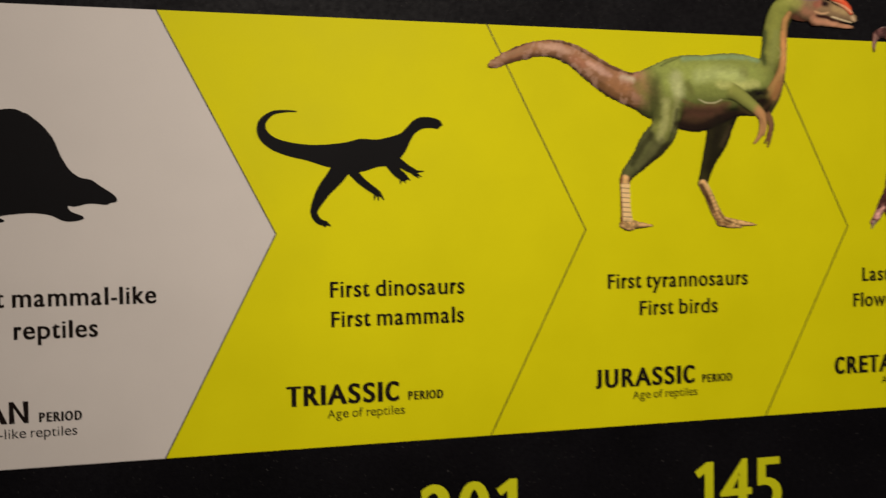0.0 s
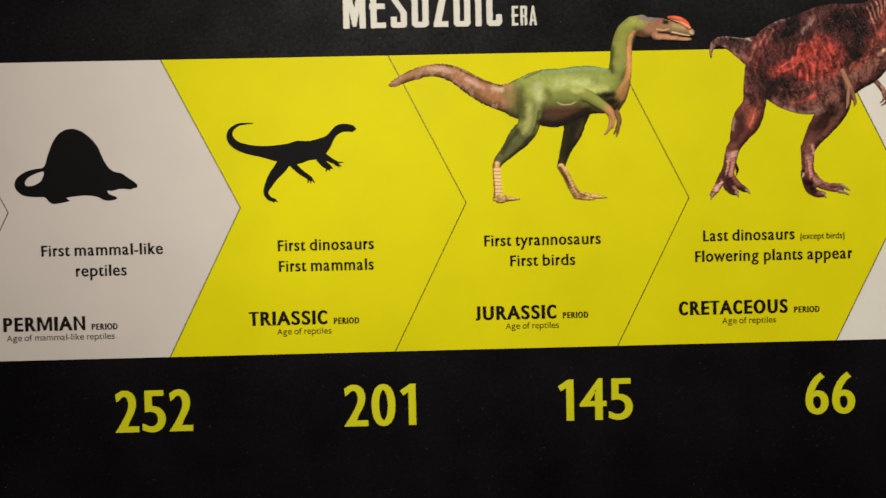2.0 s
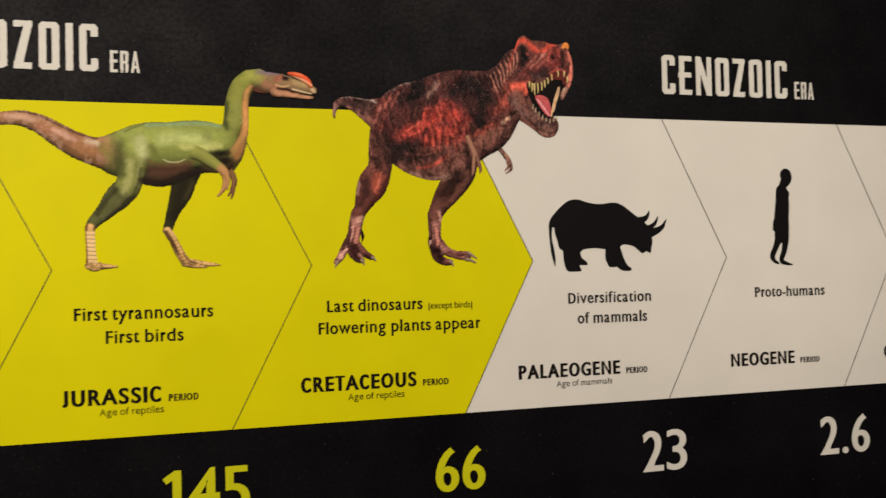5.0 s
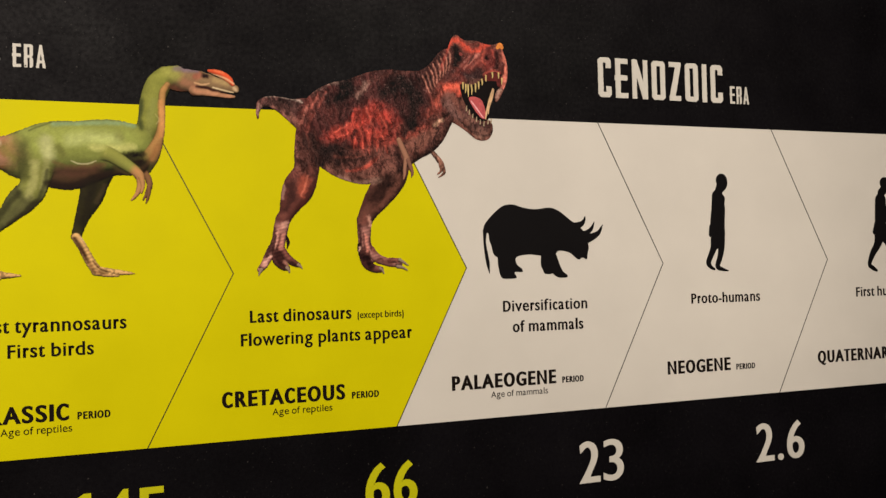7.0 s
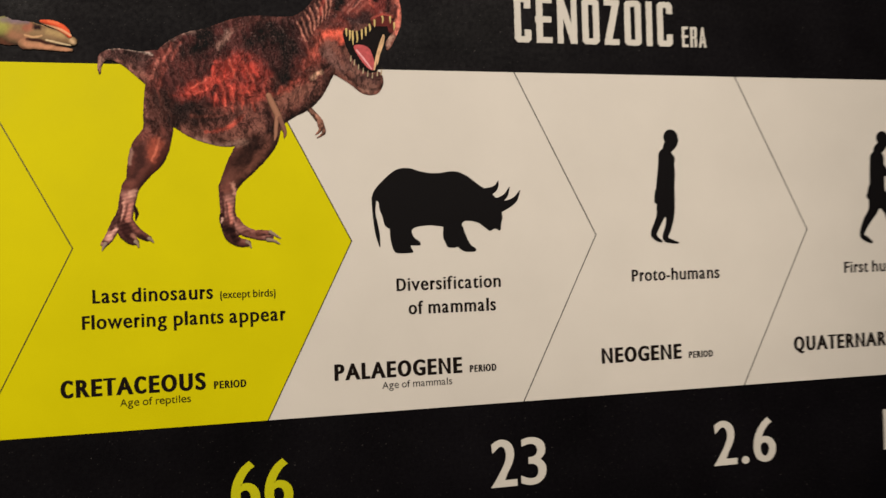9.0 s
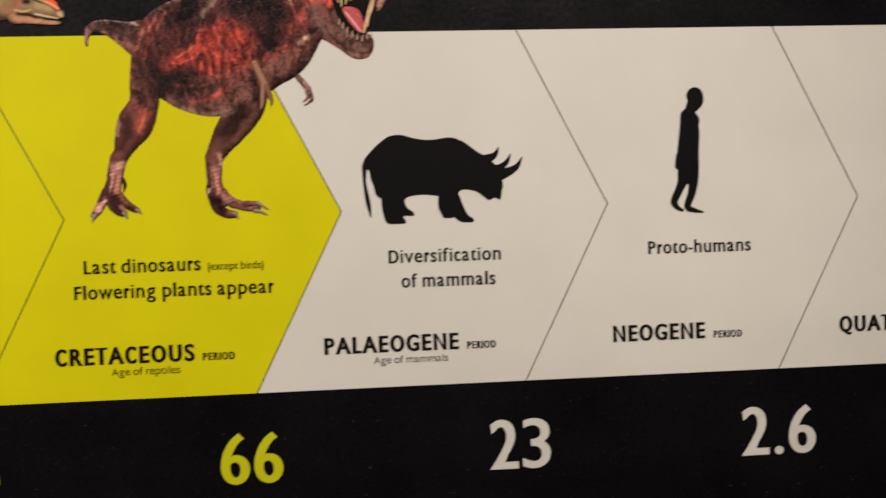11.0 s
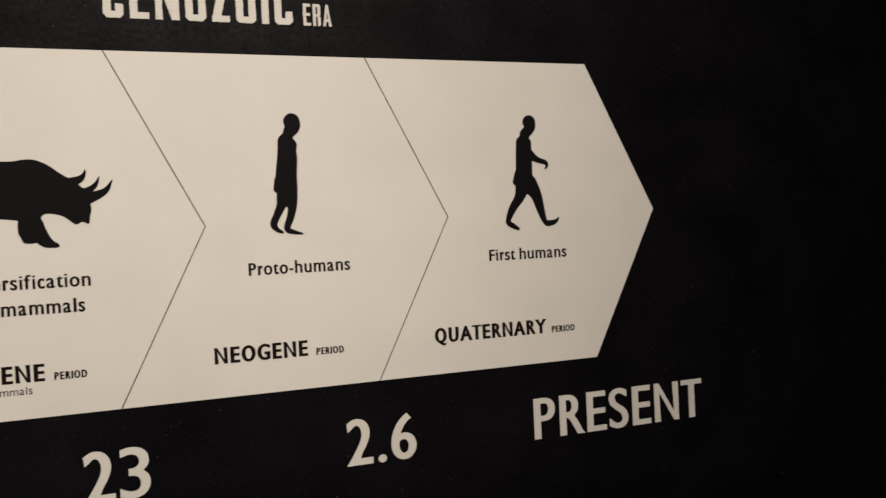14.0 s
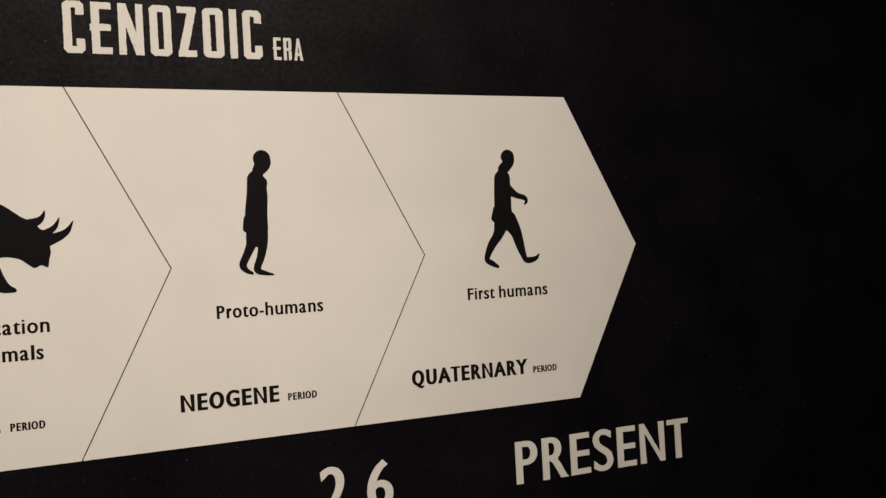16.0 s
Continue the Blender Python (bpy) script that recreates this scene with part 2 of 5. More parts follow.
# widths of a condensed humanist sans, in thousandths of its type size, and the letters with round or slanted sides
WIDTHS = dict(zip("ABCDEFGHIJKLMNOPQRSTUVWXY", (700, 611, 590, 690, 540, 500, 690, 722, 278, 350, 640, 500, 890, 722, 740, 570, 740, 620, 530, 540, 700, 660, 960, 640, 640)))
WIDTHS.update(zip("abcdefghijklmnopqrstuvwxyz", (545, 611, 444, 611, 556, 370, 611, 600, 278, 278, 545, 278, 889, 600, 611, 611, 611, 389, 444, 370, 600, 545, 800, 545, 545, 480)))
WIDTHS.update(zip("0123456789 -.()", [556] * 10 + [250, 333, 278, 320, 320]))
WIDTHS["1"] = 487
LEFT = {c: 62 for c in WIDTHS}
LEFT.update({c: 36 for c in "CGOQSJacdeoqsg0235689-"})
LEFT.update({c: 8 for c in "AVWXYTvwxy47tf"})
RIGHT = {c: 62 for c in WIDTHS}
RIGHT.update({c: 36 for c in "CGOQSDPBbceops0235689-"})
RIGHT["1"] = 110
RIGHT.update({c: 8 for c in "AVWXYTKRvwxyk47trf"})
RIGHT.update({c: 30 for c in "ELF"})
SHAPES = {"M": [(0, 0), (0.19, 0), (0.19, 0.70), (0.41, 0.04), (0.56, 0.04), (0.78, 0.70), (0.78, 0), (0.97, 0), (0.97, 1), (0.71, 1), (0.485, 0.34), (0.26, 1), (0, 1)]}
SHAPES["1"] = [(0.19, 0), (0.36, 0), (0.36, 1), (0.23, 1), (0.0, 0.84), (0.07, 0.72), (0.19, 0.80)]


CACHE = {}


def glyph(c):
    """One letter: its outline with capitals 1 high and small letters 0.74 high, starting at x = 0, and its width."""
    bm = bmesh.new()
    if c in CACHE:
        bm.from_mesh(CACHE[c])
        return bm, max(v.co.x for v in bm.verts)
    if c in SHAPES:
        bm.faces.new([bm.verts.new((x, z, 0)) for x, z in SHAPES[c]])
    else:
        me = set_type(c)
        bm.from_mesh(me)
        bpy.data.meshes.remove(me)
        lo = min(v.co.x for v in bm.verts)
        for v in bm.verts:
            y = v.co.y
            if c.islower():
                y = y / SMALL * 0.74 if y < SMALL else 0.74 + (y - SMALL) / (TALL - SMALL) * 0.31
            else:
                y /= CAPITAL
            v.co = ((v.co.x - lo) / CAPITAL, y, 0)
        if c == "J":
            low, high = min(v.co.y for v in bm.verts), max(v.co.y for v in bm.verts)
            for v in bm.verts:
                v.co.y = -0.015 + (v.co.y - low) / (high - low) * 1.02
    CACHE[c] = bpy.data.meshes.new("glyph")
    bm.to_mesh(CACHE[c])
    return bm, max(v.co.x for v in bm.verts)


def fattened(bm, ax, az):
    """Move a flat outline outwards by ax sideways and az upwards, with sharp corners."""
    push = {}
    for e in bm.edges:
        if e.is_boundary:
            loop = e.link_loops[0]
            d = loop.link_loop_next.vert.co - loop.vert.co
            if d.length > 1e-7:
                n = Vector((d.y, -d.x)).normalized() * (1 if e.link_faces[0].normal.z > 0 else -1)
                for v in e.verts:
                    push.setdefault(v, []).append(n)
    for v, normals in push.items():
        n = sum(normals, Vector((0, 0)))
        if len(normals) == 2:
            n = n / max(0.45, 1 + normals[0].dot(normals[1]))
        v.co.x += n.x * ax
        v.co.y += n.y * az


def letters_of(text, x0, x1, base, cap, stem, depth):
    """Each letter of the words set between x0 and x1 on the line base, as a flat outline with a rim, one bmesh a letter. stem: the upright strokes' width in cap heights."""
    total = sum(WIDTHS[c] for c in text) - LEFT[text[0]] - RIGHT[text[-1]]
    unit = (x1 - x0) / total
    out, at = [], x0 - LEFT[text[0]] * unit
    az = max(0.0, (0.74 * stem - 0.90 * STEM) / 2)
    for c in text:
        if c != " ":
            bm, w = glyph(c)
            ink, left = (WIDTHS[c] - LEFT[c] - RIGHT[c]) * unit / cap, at + LEFT[c] * unit
            ax, rise = 0.0, 0.0
            if c in "Iil.":
                left, ink = left + (ink - 1.05 * stem) * cap / 2, 1.05 * stem
            elif c not in SHAPES:
                ax, rise = max(0.0, (stem - STEM * ink / w) / (2 - 2 * STEM / w)), az
            for v in bm.verts:
                v.co = (ax + v.co.x / w * (ink - 2 * ax), rise + v.co.y * (1 - 2 * rise), 0)
            bm.normal_update()
            fattened(bm, ax, rise)
            for v in bm.verts:
                v.co = (left + v.co.x * cap, -depth, base + MID + v.co.y * cap)
            edges = [e for e in bm.edges if e.is_boundary]
            if c == "4":
                bmesh.ops.delete(bm, geom=bm.faces[:], context="FACES_ONLY")
                for e in [e for e in bm.edges if e not in set(edges)]:
                    bm.edges.remove(e)
                bmesh.ops.triangle_fill(bm, use_beauty=True, edges=edges)
                edges = [e for e in bm.edges if e.is_boundary]
            for v in [k for k in bmesh.ops.extrude_edge_only(bm, edges=edges)["geom"] if isinstance(k, bmesh.types.BMVert)]:
                v.co.y = 0.0006
            for f in bm.faces:
                f.smooth = False
            out.append(bm)
        at += WIDTHS[c] * unit
    return out


def as_mesh(name, bm):
    me = bpy.data.meshes.new(name)
    bm.to_mesh(me), bm.free()
    return me


def lettering(name, text, x0, x1, base, cap, material, parent=None, label="", stem=0.15, y=0.0, depth=PRINT):
    """Words as one print, with capitals of that height; metres from the band's middle."""
    out = bmesh.new()
    for bm in letters_of(text, x0, x1, base, cap, stem, depth):
        me = as_mesh("letter", bm)
        out.from_mesh(me)
        bpy.data.meshes.remove(me)
    return link(name, as_mesh(name, out), material, parent, label, y)


def anchor(name, x, z):
    """An empty on the wall that carries the letters of a word."""
    ob = new(name)
    ob.empty_display_size = 0.02
    ob.location = (x, 0, z + MID)
    return ob


def hang(ob, holder):
    ob.parent = holder
    ob.location = Vector(ob.location) - holder.location
    return ob


# ---- the room ----
tagged(box("wall_north", (-4.2, 0.0, 0.0), (5.2, 0.2, 3.4), BLACK), "black display wall with fine glinting specks", "wall", kind="structure")
tagged(box("wall_south", (-4.2, -5.2, 0.0), (5.2, -5.0, 3.4), DARK), "dark painted gallery wall", "wall", kind="structure")
tagged(box("wall_west", (-4.4, -5.2, 0.0), (-4.2, 0.2, 3.4), DARK), "dark painted gallery wall", "wall", kind="structure")
tagged(box("wall_east", (5.2, -5.2, 0.0), (5.4, 0.2, 3.4), DARK), "dark painted gallery wall", "wall", kind="structure")
tagged(box("floor", (-4.4, -5.2, -0.2), (5.4, 0.2, 0.0), CARPET), "dark carpeted gallery floor", "floor", kind="structure")
tagged(box("ceiling", (-4.4, -5.2, 3.4), (5.4, 0.2, 3.6), DARK), "dark painted gallery ceiling", "ceiling", kind="structure")

# ---- the shapes of the prints: outlines and limbs (x, z, radius) in mm on the wall, from the first dividing point ----
SAIL_BACK = []
add(SAIL_BACK, "fill", [(-848, 89), (-839, 119), (-828, 144), (-816, 159), (-801, 166), (-785, 167), (-774, 162), (-770, 161), (-752, 146), (-739, 129), (-731, 106), (-720, 87), (-708, 78), (-694, 76), (-683, 67), (-669, 58), (-663, 52), (-663, 46), (-672, 45), (-675, 42), (-697, 45), (-715, 40), (-725, 42), (-721, 34), (-705, 28), (-704, 24), (-715, 21), (-729, 21), (-745, 30), (-768, 33), (-810, 29), (-797, 22), (-818, 18), (-834, 16), (-843, 23), (-848, 31), (-870, 31), (-892, 34), (-905, 44), (-910, 57), (-904, 71), (-888, 82), (-867, 88)])
add(SAIL_BACK, "cut", [(-849, 84), (-868, 78), (-883, 70), (-889, 60), (-885, 53), (-871, 54), (-857, 61), (-850, 73)])
LIZARD = []
add(LIZARD, "fill", [(-375, 93), (-352, 84), (-331, 88), (-315, 94), (-300, 95), (-285, 102), (-273, 117), (-266, 133), (-260, 142), (-249, 149), (-235, 150), (-226, 148), (-223, 152), (-218, 154), (-224, 162), (-235, 165), (-249, 166), (-261, 162), (-272, 150), (-281, 141), (-298, 136), (-315, 132), (-339, 134), (-358, 128), (-382, 125), (-405, 124), (-416, 124), (-416, 103)])
add(LIZARD, "limb", [(-427, 170, 0.9), (-442, 170, 1.7), (-459, 167, 2.8), (-473, 155, 5.0), (-473, 139, 7.3), (-460, 126, 8.4), (-438, 118, 9.6), (-410, 113, 11.3), (-383, 109, 15.8)])
add(LIZARD, "limb", [(-365, 94, 13.6), (-375, 79, 11.9), (-388, 64, 10.2), (-398, 48, 7.9), (-405, 31, 5.1), (-399, 19, 4.5), (-389, 14, 3.4)])
add(LIZARD, "limb", [(-389, 16, 2.8), (-382, 11, 0.7)])
add(LIZARD, "limb", [(-395, 17, 2.3), (-390, 10, 0.7)])
add(LIZARD, "limb", [(-349, 86, 6.8), (-338, 74, 5.7), (-325, 64, 5.1), (-315, 57, 4.5)])
add(LIZARD, "limb", [(-318, 57, 2.3), (-320, 47, 0.7)])
add(LIZARD, "limb", [(-314, 56, 2.3), (-314, 46, 0.7)])
add(LIZARD, "limb", [(-311, 55, 2.3), (-306, 47, 0.7)])
add(LIZARD, "limb", [(-295, 98, 8.0), (-286, 86, 6.8), (-277, 79, 5.7)])
add(LIZARD, "limb", [(-281, 79, 2.3), (-282, 70, 0.7)])
add(LIZARD, "limb", [(-276, 77, 2.3), (-275, 71, 0.7)])
add(LIZARD, "limb", [(-273, 79, 2.3), (-268, 75, 0.7)])
add(LIZARD, "limb", [(-284, 101, 5.7), (-273, 93, 5.1), (-261, 87, 4.0)])
add(LIZARD, "limb", [(-261, 87, 2.3), (-248, 88, 0.8)])
add(LIZARD, "limb", [(-261, 85, 2.3), (-251, 80, 0.7)])
add(LIZARD, "limb", [(-264, 85, 2.3), (-255, 78, 0.7)])
RHINO = []
add(RHINO, "fill", [(945, 72), (949, 87), (960, 100), (976, 115), (990, 125), (1005, 128), (1017, 127), (1031, 122), (1052, 118), (1070, 118), (1086, 121), (1102, 121), (1120, 113), (1134, 102), (1147, 92), (1161, 87), (1167, 78), (1176, 70), (1185, 60), (1183, 48), (1185, 36), (1182, 28), (1180, 11), (1170, 18), (1160, 12), (1153, 17), (1140, 28), (1124, 32), (1111, 32), (1102, 17), (1070, 23), (1047, 26), (1020, 23), (1011, 11), (976, 20), (967, 27), (964, 43), (959, 55), (958, 70)])
add(RHINO, "fill", [(976, 22), (977, 3), (981, -16), (987, -23), (1009, -23), (1019, -22), (1011, -9), (1023, -10), (1032, -10), (1030, -3), (1019, 4), (1015, 15), (1018, 30), (999, 40), (981, 36)])
add(RHINO, "fill", [(1073, 23), (1072, 3), (1077, -7), (1080, -15), (1093, -16), (1099, -14), (1104, -19), (1113, -24), (1133, -24), (1133, -18), (1123, -12), (1115, 4), (1108, 26), (1098, 36), (1081, 37)])
add(RHINO, "limb", [(950, 75, 4.5), (949, 51, 2.7), (952, 28, 3.6), (955, 9, 3.6), (958, -11, 0.7)])
add(RHINO, "limb", [(1156, 83, 7.7), (1168, 87, 5.8), (1175, 94, 3.4), (1178, 103, 0.8)])
add(RHINO, "limb", [(1169, 63, 9.6), (1180, 68, 5.8), (1192, 77, 3.9), (1199, 91, 0.8)])
add(RHINO, "limb", [(1179, 55, 9.7), (1198, 62, 6.8), (1210, 70, 4.4), (1219, 85, 0.8)])
UPRIGHT_A = []
add(UPRIGHT_A, "limb", [(1525, 183, 14.9), (1526, 174, 13.8), (1517, 160, 9.5)])
add(UPRIGHT_A, "limb", [(1513, 147, 14.8), (1514, 119, 18.0), (1511, 88, 19.1), (1511, 62, 19.1), (1510, 46, 15.9)])
add(UPRIGHT_A, "limb", [(1519, 140, 13.8), (1518, 130, 12.7)])
add(UPRIGHT_A, "limb", [(1503, 50, 11.6), (1499, 33, 8.4), (1491, 16, 6.9), (1484, 0, 6.3), (1490, -10, 4.2), (1499, -15, 2.6)])
add(UPRIGHT_A, "limb", [(1518, 51, 11.7), (1519, 32, 8.5), (1515, 12, 6.9), (1508, -9, 5.8), (1522, -16, 3.7), (1535, -19, 1.6)])
add(UPRIGHT_A, "limb", [(1497, 78, 8.4), (1493, 62, 6.3)])
UPRIGHT_B = []
add(UPRIGHT_B, "limb", [(2000, 182, 14.4), (2002, 172, 10.8), (1989, 158, 10.8)])
add(UPRIGHT_B, "limb", [(1986, 140, 16.8), (1985, 104, 17.9), (1985, 76, 18.0), (1989, 58, 18.0)])
add(UPRIGHT_B, "limb", [(1994, 121, 10.8), (2014, 108, 6.0), (2032, 102, 4.8), (2036, 95, 3.0), (2032, 90, 1.8)])
add(UPRIGHT_B, "limb", [(1981, 59, 16.7), (1972, 34, 10.7), (1956, 12, 8.3), (1945, -13, 5.3), (1955, -22, 5.4), (1967, -29, 3.0)])
add(UPRIGHT_B, "limb", [(1994, 60, 18.0), (2009, 37, 12.1), (2017, 10, 9.1), (2026, -16, 5.4), (2035, -20, 6.1), (2050, -17, 4.3), (2057, -10, 1.8)])
add(UPRIGHT_B, "limb", [(1972, 81, 8.4), (1965, 64, 6.6)])
GREEN_DINOSAUR = []
add(GREEN_DINOSAUR, "far_leg", "olive_dark", [(234, 185, 24.2), (226, 163, 22.3), (219, 136, 18.6), (208, 110, 12.5), (201, 90, 9.7), (195, 70, 8.3)])
add(GREEN_DINOSAUR, "far_foot", "tan", [(195, 69, 7.4), (206, 50, 7.4), (216, 29, 7.9), (225, 14, 8.4)])
add(GREEN_DINOSAUR, "far_foot", "tan", [(227, 12, 7.5), (249, 9, 5.6), (269, 7, 3.8), (288, 5, 1.1)])
add(GREEN_DINOSAUR, "far_foot", "tan", [(224, 9, 5.6), (241, 5, 4.2), (262, 2, 1.7)])
add(GREEN_DINOSAUR, "far_arm", "tan_dark", [(306, 183, 5.7), (313, 171, 5.7), (315, 159, 4.8), (311, 146, 3.8), (304, 134, 1.1)])
add(GREEN_DINOSAUR, "far_arm", "tan_dark", [(314, 157, 3.8), (313, 142, 2.9), (309, 128, 1.0)])
add(GREEN_DINOSAUR, "tail", "mauve", [(-149, 241, 2.5), (-140, 245, 6.7), (-123, 253, 8.9), (-99, 262, 10.6), (-75, 268, 11.1), (-48, 269, 13.3), (-17, 260, 16.5), (15, 240, 20.2), (47, 222, 23.0), (77, 212, 25.9), (107, 210, 34.2)])
add(GREEN_DINOSAUR, "trunk", "brown", [(135, 187, 25.4), (159, 182, 28.3), (188, 181, 30.4), (217, 189, 27.8), (252, 198, 23.4), (292, 199, 22.7)])
add(GREEN_DINOSAUR, "trunk", "green", [(93, 210, 28.7), (121, 209, 41.6), (159, 222, 43.8), (203, 225, 43.4), (247, 228, 44.8), (287, 229, 37.7)])
add(GREEN_DINOSAUR, "neck", "green_mid", [(302, 226, 28.4), (314, 255, 20.9), (319, 280, 20.9), (322, 307, 20.9), (330, 333, 20.9), (344, 350, 19.1), (363, 357, 16.3)])
add(GREEN_DINOSAUR, "neck", "orange_tan", [(304, 194, 17.1), (320, 214, 13.3), (333, 246, 7.6), (337, 276, 5.7), (338, 307, 5.7), (340, 325, 5.7), (348, 338, 4.8)])
add(GREEN_DINOSAUR, "head", "head", [(345, 354, 16.9), (365, 348, 20.1), (388, 348, 19.2), (407, 347, 17.1), (429, 343, 14.0), (450, 340, 10.8), (465, 336, 7.1)])
add(GREEN_DINOSAUR, "lower_jaw", "head_low", [(392, 330, 8.5), (418, 327, 5.9), (439, 324, 4.3), (463, 322, 2.6)])
add(GREEN_DINOSAUR, "crest", "crest", [(419, 367, 2.6), (430, 365, 5.0), (444, 360, 6.7), (455, 352, 6.1), (461, 344, 3.3)])
add(GREEN_DINOSAUR, "near_leg", "green_leg", [(137, 222, 34.5), (136, 192, 28.1), (133, 166, 22.7), (127, 147, 21.8)])
add(GREEN_DINOSAUR, "near_leg", "olive", [(127, 147, 21.8), (113, 133, 22.6), (99, 117, 18.0), (84, 100, 13.5), (70, 86, 10.7), (64, 75, 8.5)])
add(GREEN_DINOSAUR, "near_foot", "tan", [(64, 75, 8.5), (64, 53, 7.7), (65, 32, 8.1), (66, 12, 9.8)])
add(GREEN_DINOSAUR, "near_foot", "tan", [(68, 9, 8.1), (87, 7, 4.9), (108, 6, 1.4)])
add(GREEN_DINOSAUR, "near_foot", "tan", [(61, 8, 6.3), (70, 3, 4.5), (78, 2, 2.2)])
add(GREEN_DINOSAUR, "near_arm", "green_mid", [(232, 217, 14.9), (252, 211, 12.2), (274, 197, 10.4), (292, 184, 8.5)])
add(GREEN_DINOSAUR, "near_arm", "tan_hand", [(282, 191, 9.4), (290, 185, 8.5), (299, 175, 7.6), (300, 162, 5.7), (295, 146, 3.8), (285, 133, 1.3)])
add(GREEN_DINOSAUR, "near_arm", "tan_hand", [(299, 178, 5.7), (302, 171, 4.7), (304, 157, 3.2), (301, 146, 1.5)])
RED_DINOSAUR = []
add(RED_DINOSAUR, "far_leg", "rleg_dark", [(775, 209, 21.2), (757, 177, 28.8), (730, 141, 24.7), (712, 115, 18.0), (702, 96, 15.1)])
add(RED_DINOSAUR, "far_foot", "rfoot", [(702, 96, 15.1), (701, 77, 13.2), (701, 55, 12.2), (704, 35, 14.1), (711, 26, 13.2)])
add(RED_DINOSAUR, "claw", "claw", [(770, 20, 3.1), (778, 15, 2.3), (787, 9, 0.8)])
add(RED_DINOSAUR, "claw", "claw", [(766, 7, 3.5), (776, 5, 2.5), (786, -1, 0.8)])
add(RED_DINOSAUR, "claw", "claw", [(731, 4, 3.2), (735, 1, 2.3), (738, -6, 0.9)])
add(RED_DINOSAUR, "far_foot", "rfoot_dark", [(700, 33, 11.3), (705, 14, 9.4), (719, 4, 7.6), (732, 2, 5.7)])
add(RED_DINOSAUR, "far_foot", "rfoot", [(712, 40, 8.5), (724, 25, 8.5), (746, 16, 7.6), (768, 13, 7.7)])
add(RED_DINOSAUR, "far_foot", "rfoot_dark", [(751, 19, 5.7), (770, 19, 3.8)])
add(RED_DINOSAUR, "far_foot", "spur", [(691, 50, 3.8), (690, 40, 2.8), (691, 31, 0.9)])
add(RED_DINOSAUR, "far_arm", "bone_dark", [(835, 240, 3.9), (845, 227, 4.5), (855, 215, 5.0), (860, 209, 5.0)])
add(RED_DINOSAUR, "far_arm", "bone_dark", [(859, 207, 4.4), (860, 195, 3.0), (852, 186, 1.0)])
add(RED_DINOSAUR, "far_arm", "bone_dark", [(863, 205, 4.0), (866, 190, 3.0), (855, 181, 1.0)])
add(RED_DINOSAUR, "tail", "rtail", [(505, 285, 1.5), (505, 296, 3.1), (511, 312, 6.9), (528, 316, 9.9), (550, 310, 14.9), (573, 300, 22.1), (597, 293, 33.4)])
add(RED_DINOSAUR, "trunk", "rbody", [(622, 280, 48.4), (659, 284, 72.8), (703, 284, 85.2), (752, 293, 94.1), (796, 308, 79.6), (834, 334, 57.7), (863, 366, 43.1), (884, 405, 32.0)])
add(RED_DINOSAUR, "trunk", "rbelly", [(634, 219, 26.7), (665, 205, 30.4), (708, 201, 35.3), (752, 225, 41.6), (795, 249, 39.2), (829, 267, 36.9), (859, 297, 27.1)])
add(RED_DINOSAUR, "trunk", "rneck", [(840, 321, 34.4), (865, 339, 34.5), (889, 381, 34.5)])
add(RED_DINOSAUR, "lower_jaw", "rjaw", [(878, 338, 17.2), (897, 314, 13.6), (919, 293, 11.1), (942, 280, 14.9), (957, 280, 16.1)])
add(RED_DINOSAUR, "near_leg", "rleg", [(609, 262, 34.8), (597, 225, 26.4), (592, 189, 23.7), (578, 158, 29.0), (566, 136, 22.5), (555, 112, 14.4), (547, 97, 13.4)])
add(RED_DINOSAUR, "near_foot", "rfoot", [(547, 99, 13.4), (543, 82, 13.4), (539, 62, 12.5), (534, 43, 14.3)])
add(RED_DINOSAUR, "near_foot", "spur", [(553, 67, 1.8), (556, 56, 2.9), (554, 45, 0.9)])
add(RED_DINOSAUR, "claw", "claw", [(506, 7, 3.5), (503, 2, 2.3), (501, -4, 0.8)])
add(RED_DINOSAUR, "claw", "claw", [(553, 9, 3.6), (556, 5, 2.3), (557, 0, 0.8)])
add(RED_DINOSAUR, "claw", "claw", [(574, 14, 3.2), (578, 11, 2.0), (581, 7, 0.7)])
add(RED_DINOSAUR, "near_foot", "rfoot", [(526, 45, 8.0), (519, 30, 8.0), (511, 15, 6.6), (504, 7, 5.3)])
add(RED_DINOSAUR, "near_foot", "rfoot_dark", [(535, 42, 9.8), (536, 25, 9.8), (546, 13, 8.0), (553, 9, 5.4)])
add(RED_DINOSAUR, "near_foot", "rfoot_dark", [(546, 41, 6.3), (555, 26, 7.2), (568, 17, 5.9), (574, 14, 4.1)])
add(RED_DINOSAUR, "near_arm", "bone", [(774, 252, 4.8), (779, 240, 5.4), (786, 224, 5.8), (790, 214, 5.8)])
add(RED_DINOSAUR, "near_arm", "bone", [(787, 214, 3.9), (785, 198, 3.5), (784, 185, 2.9), (782, 176, 1.0)])
add(RED_DINOSAUR, "near_arm", "bone_dark", [(792, 213, 4.3), (797, 199, 3.9), (800, 189, 2.9), (798, 180, 1.0)])
HEAD = {}
HEAD["jaw"] = [(897, 369), (908, 342), (919, 321), (932, 302), (949, 294), (965, 299), (973, 288), (972, 271), (963, 258), (947, 255), (933, 259), (916, 273), (897, 285), (879, 294), (871, 319), (878, 351)]
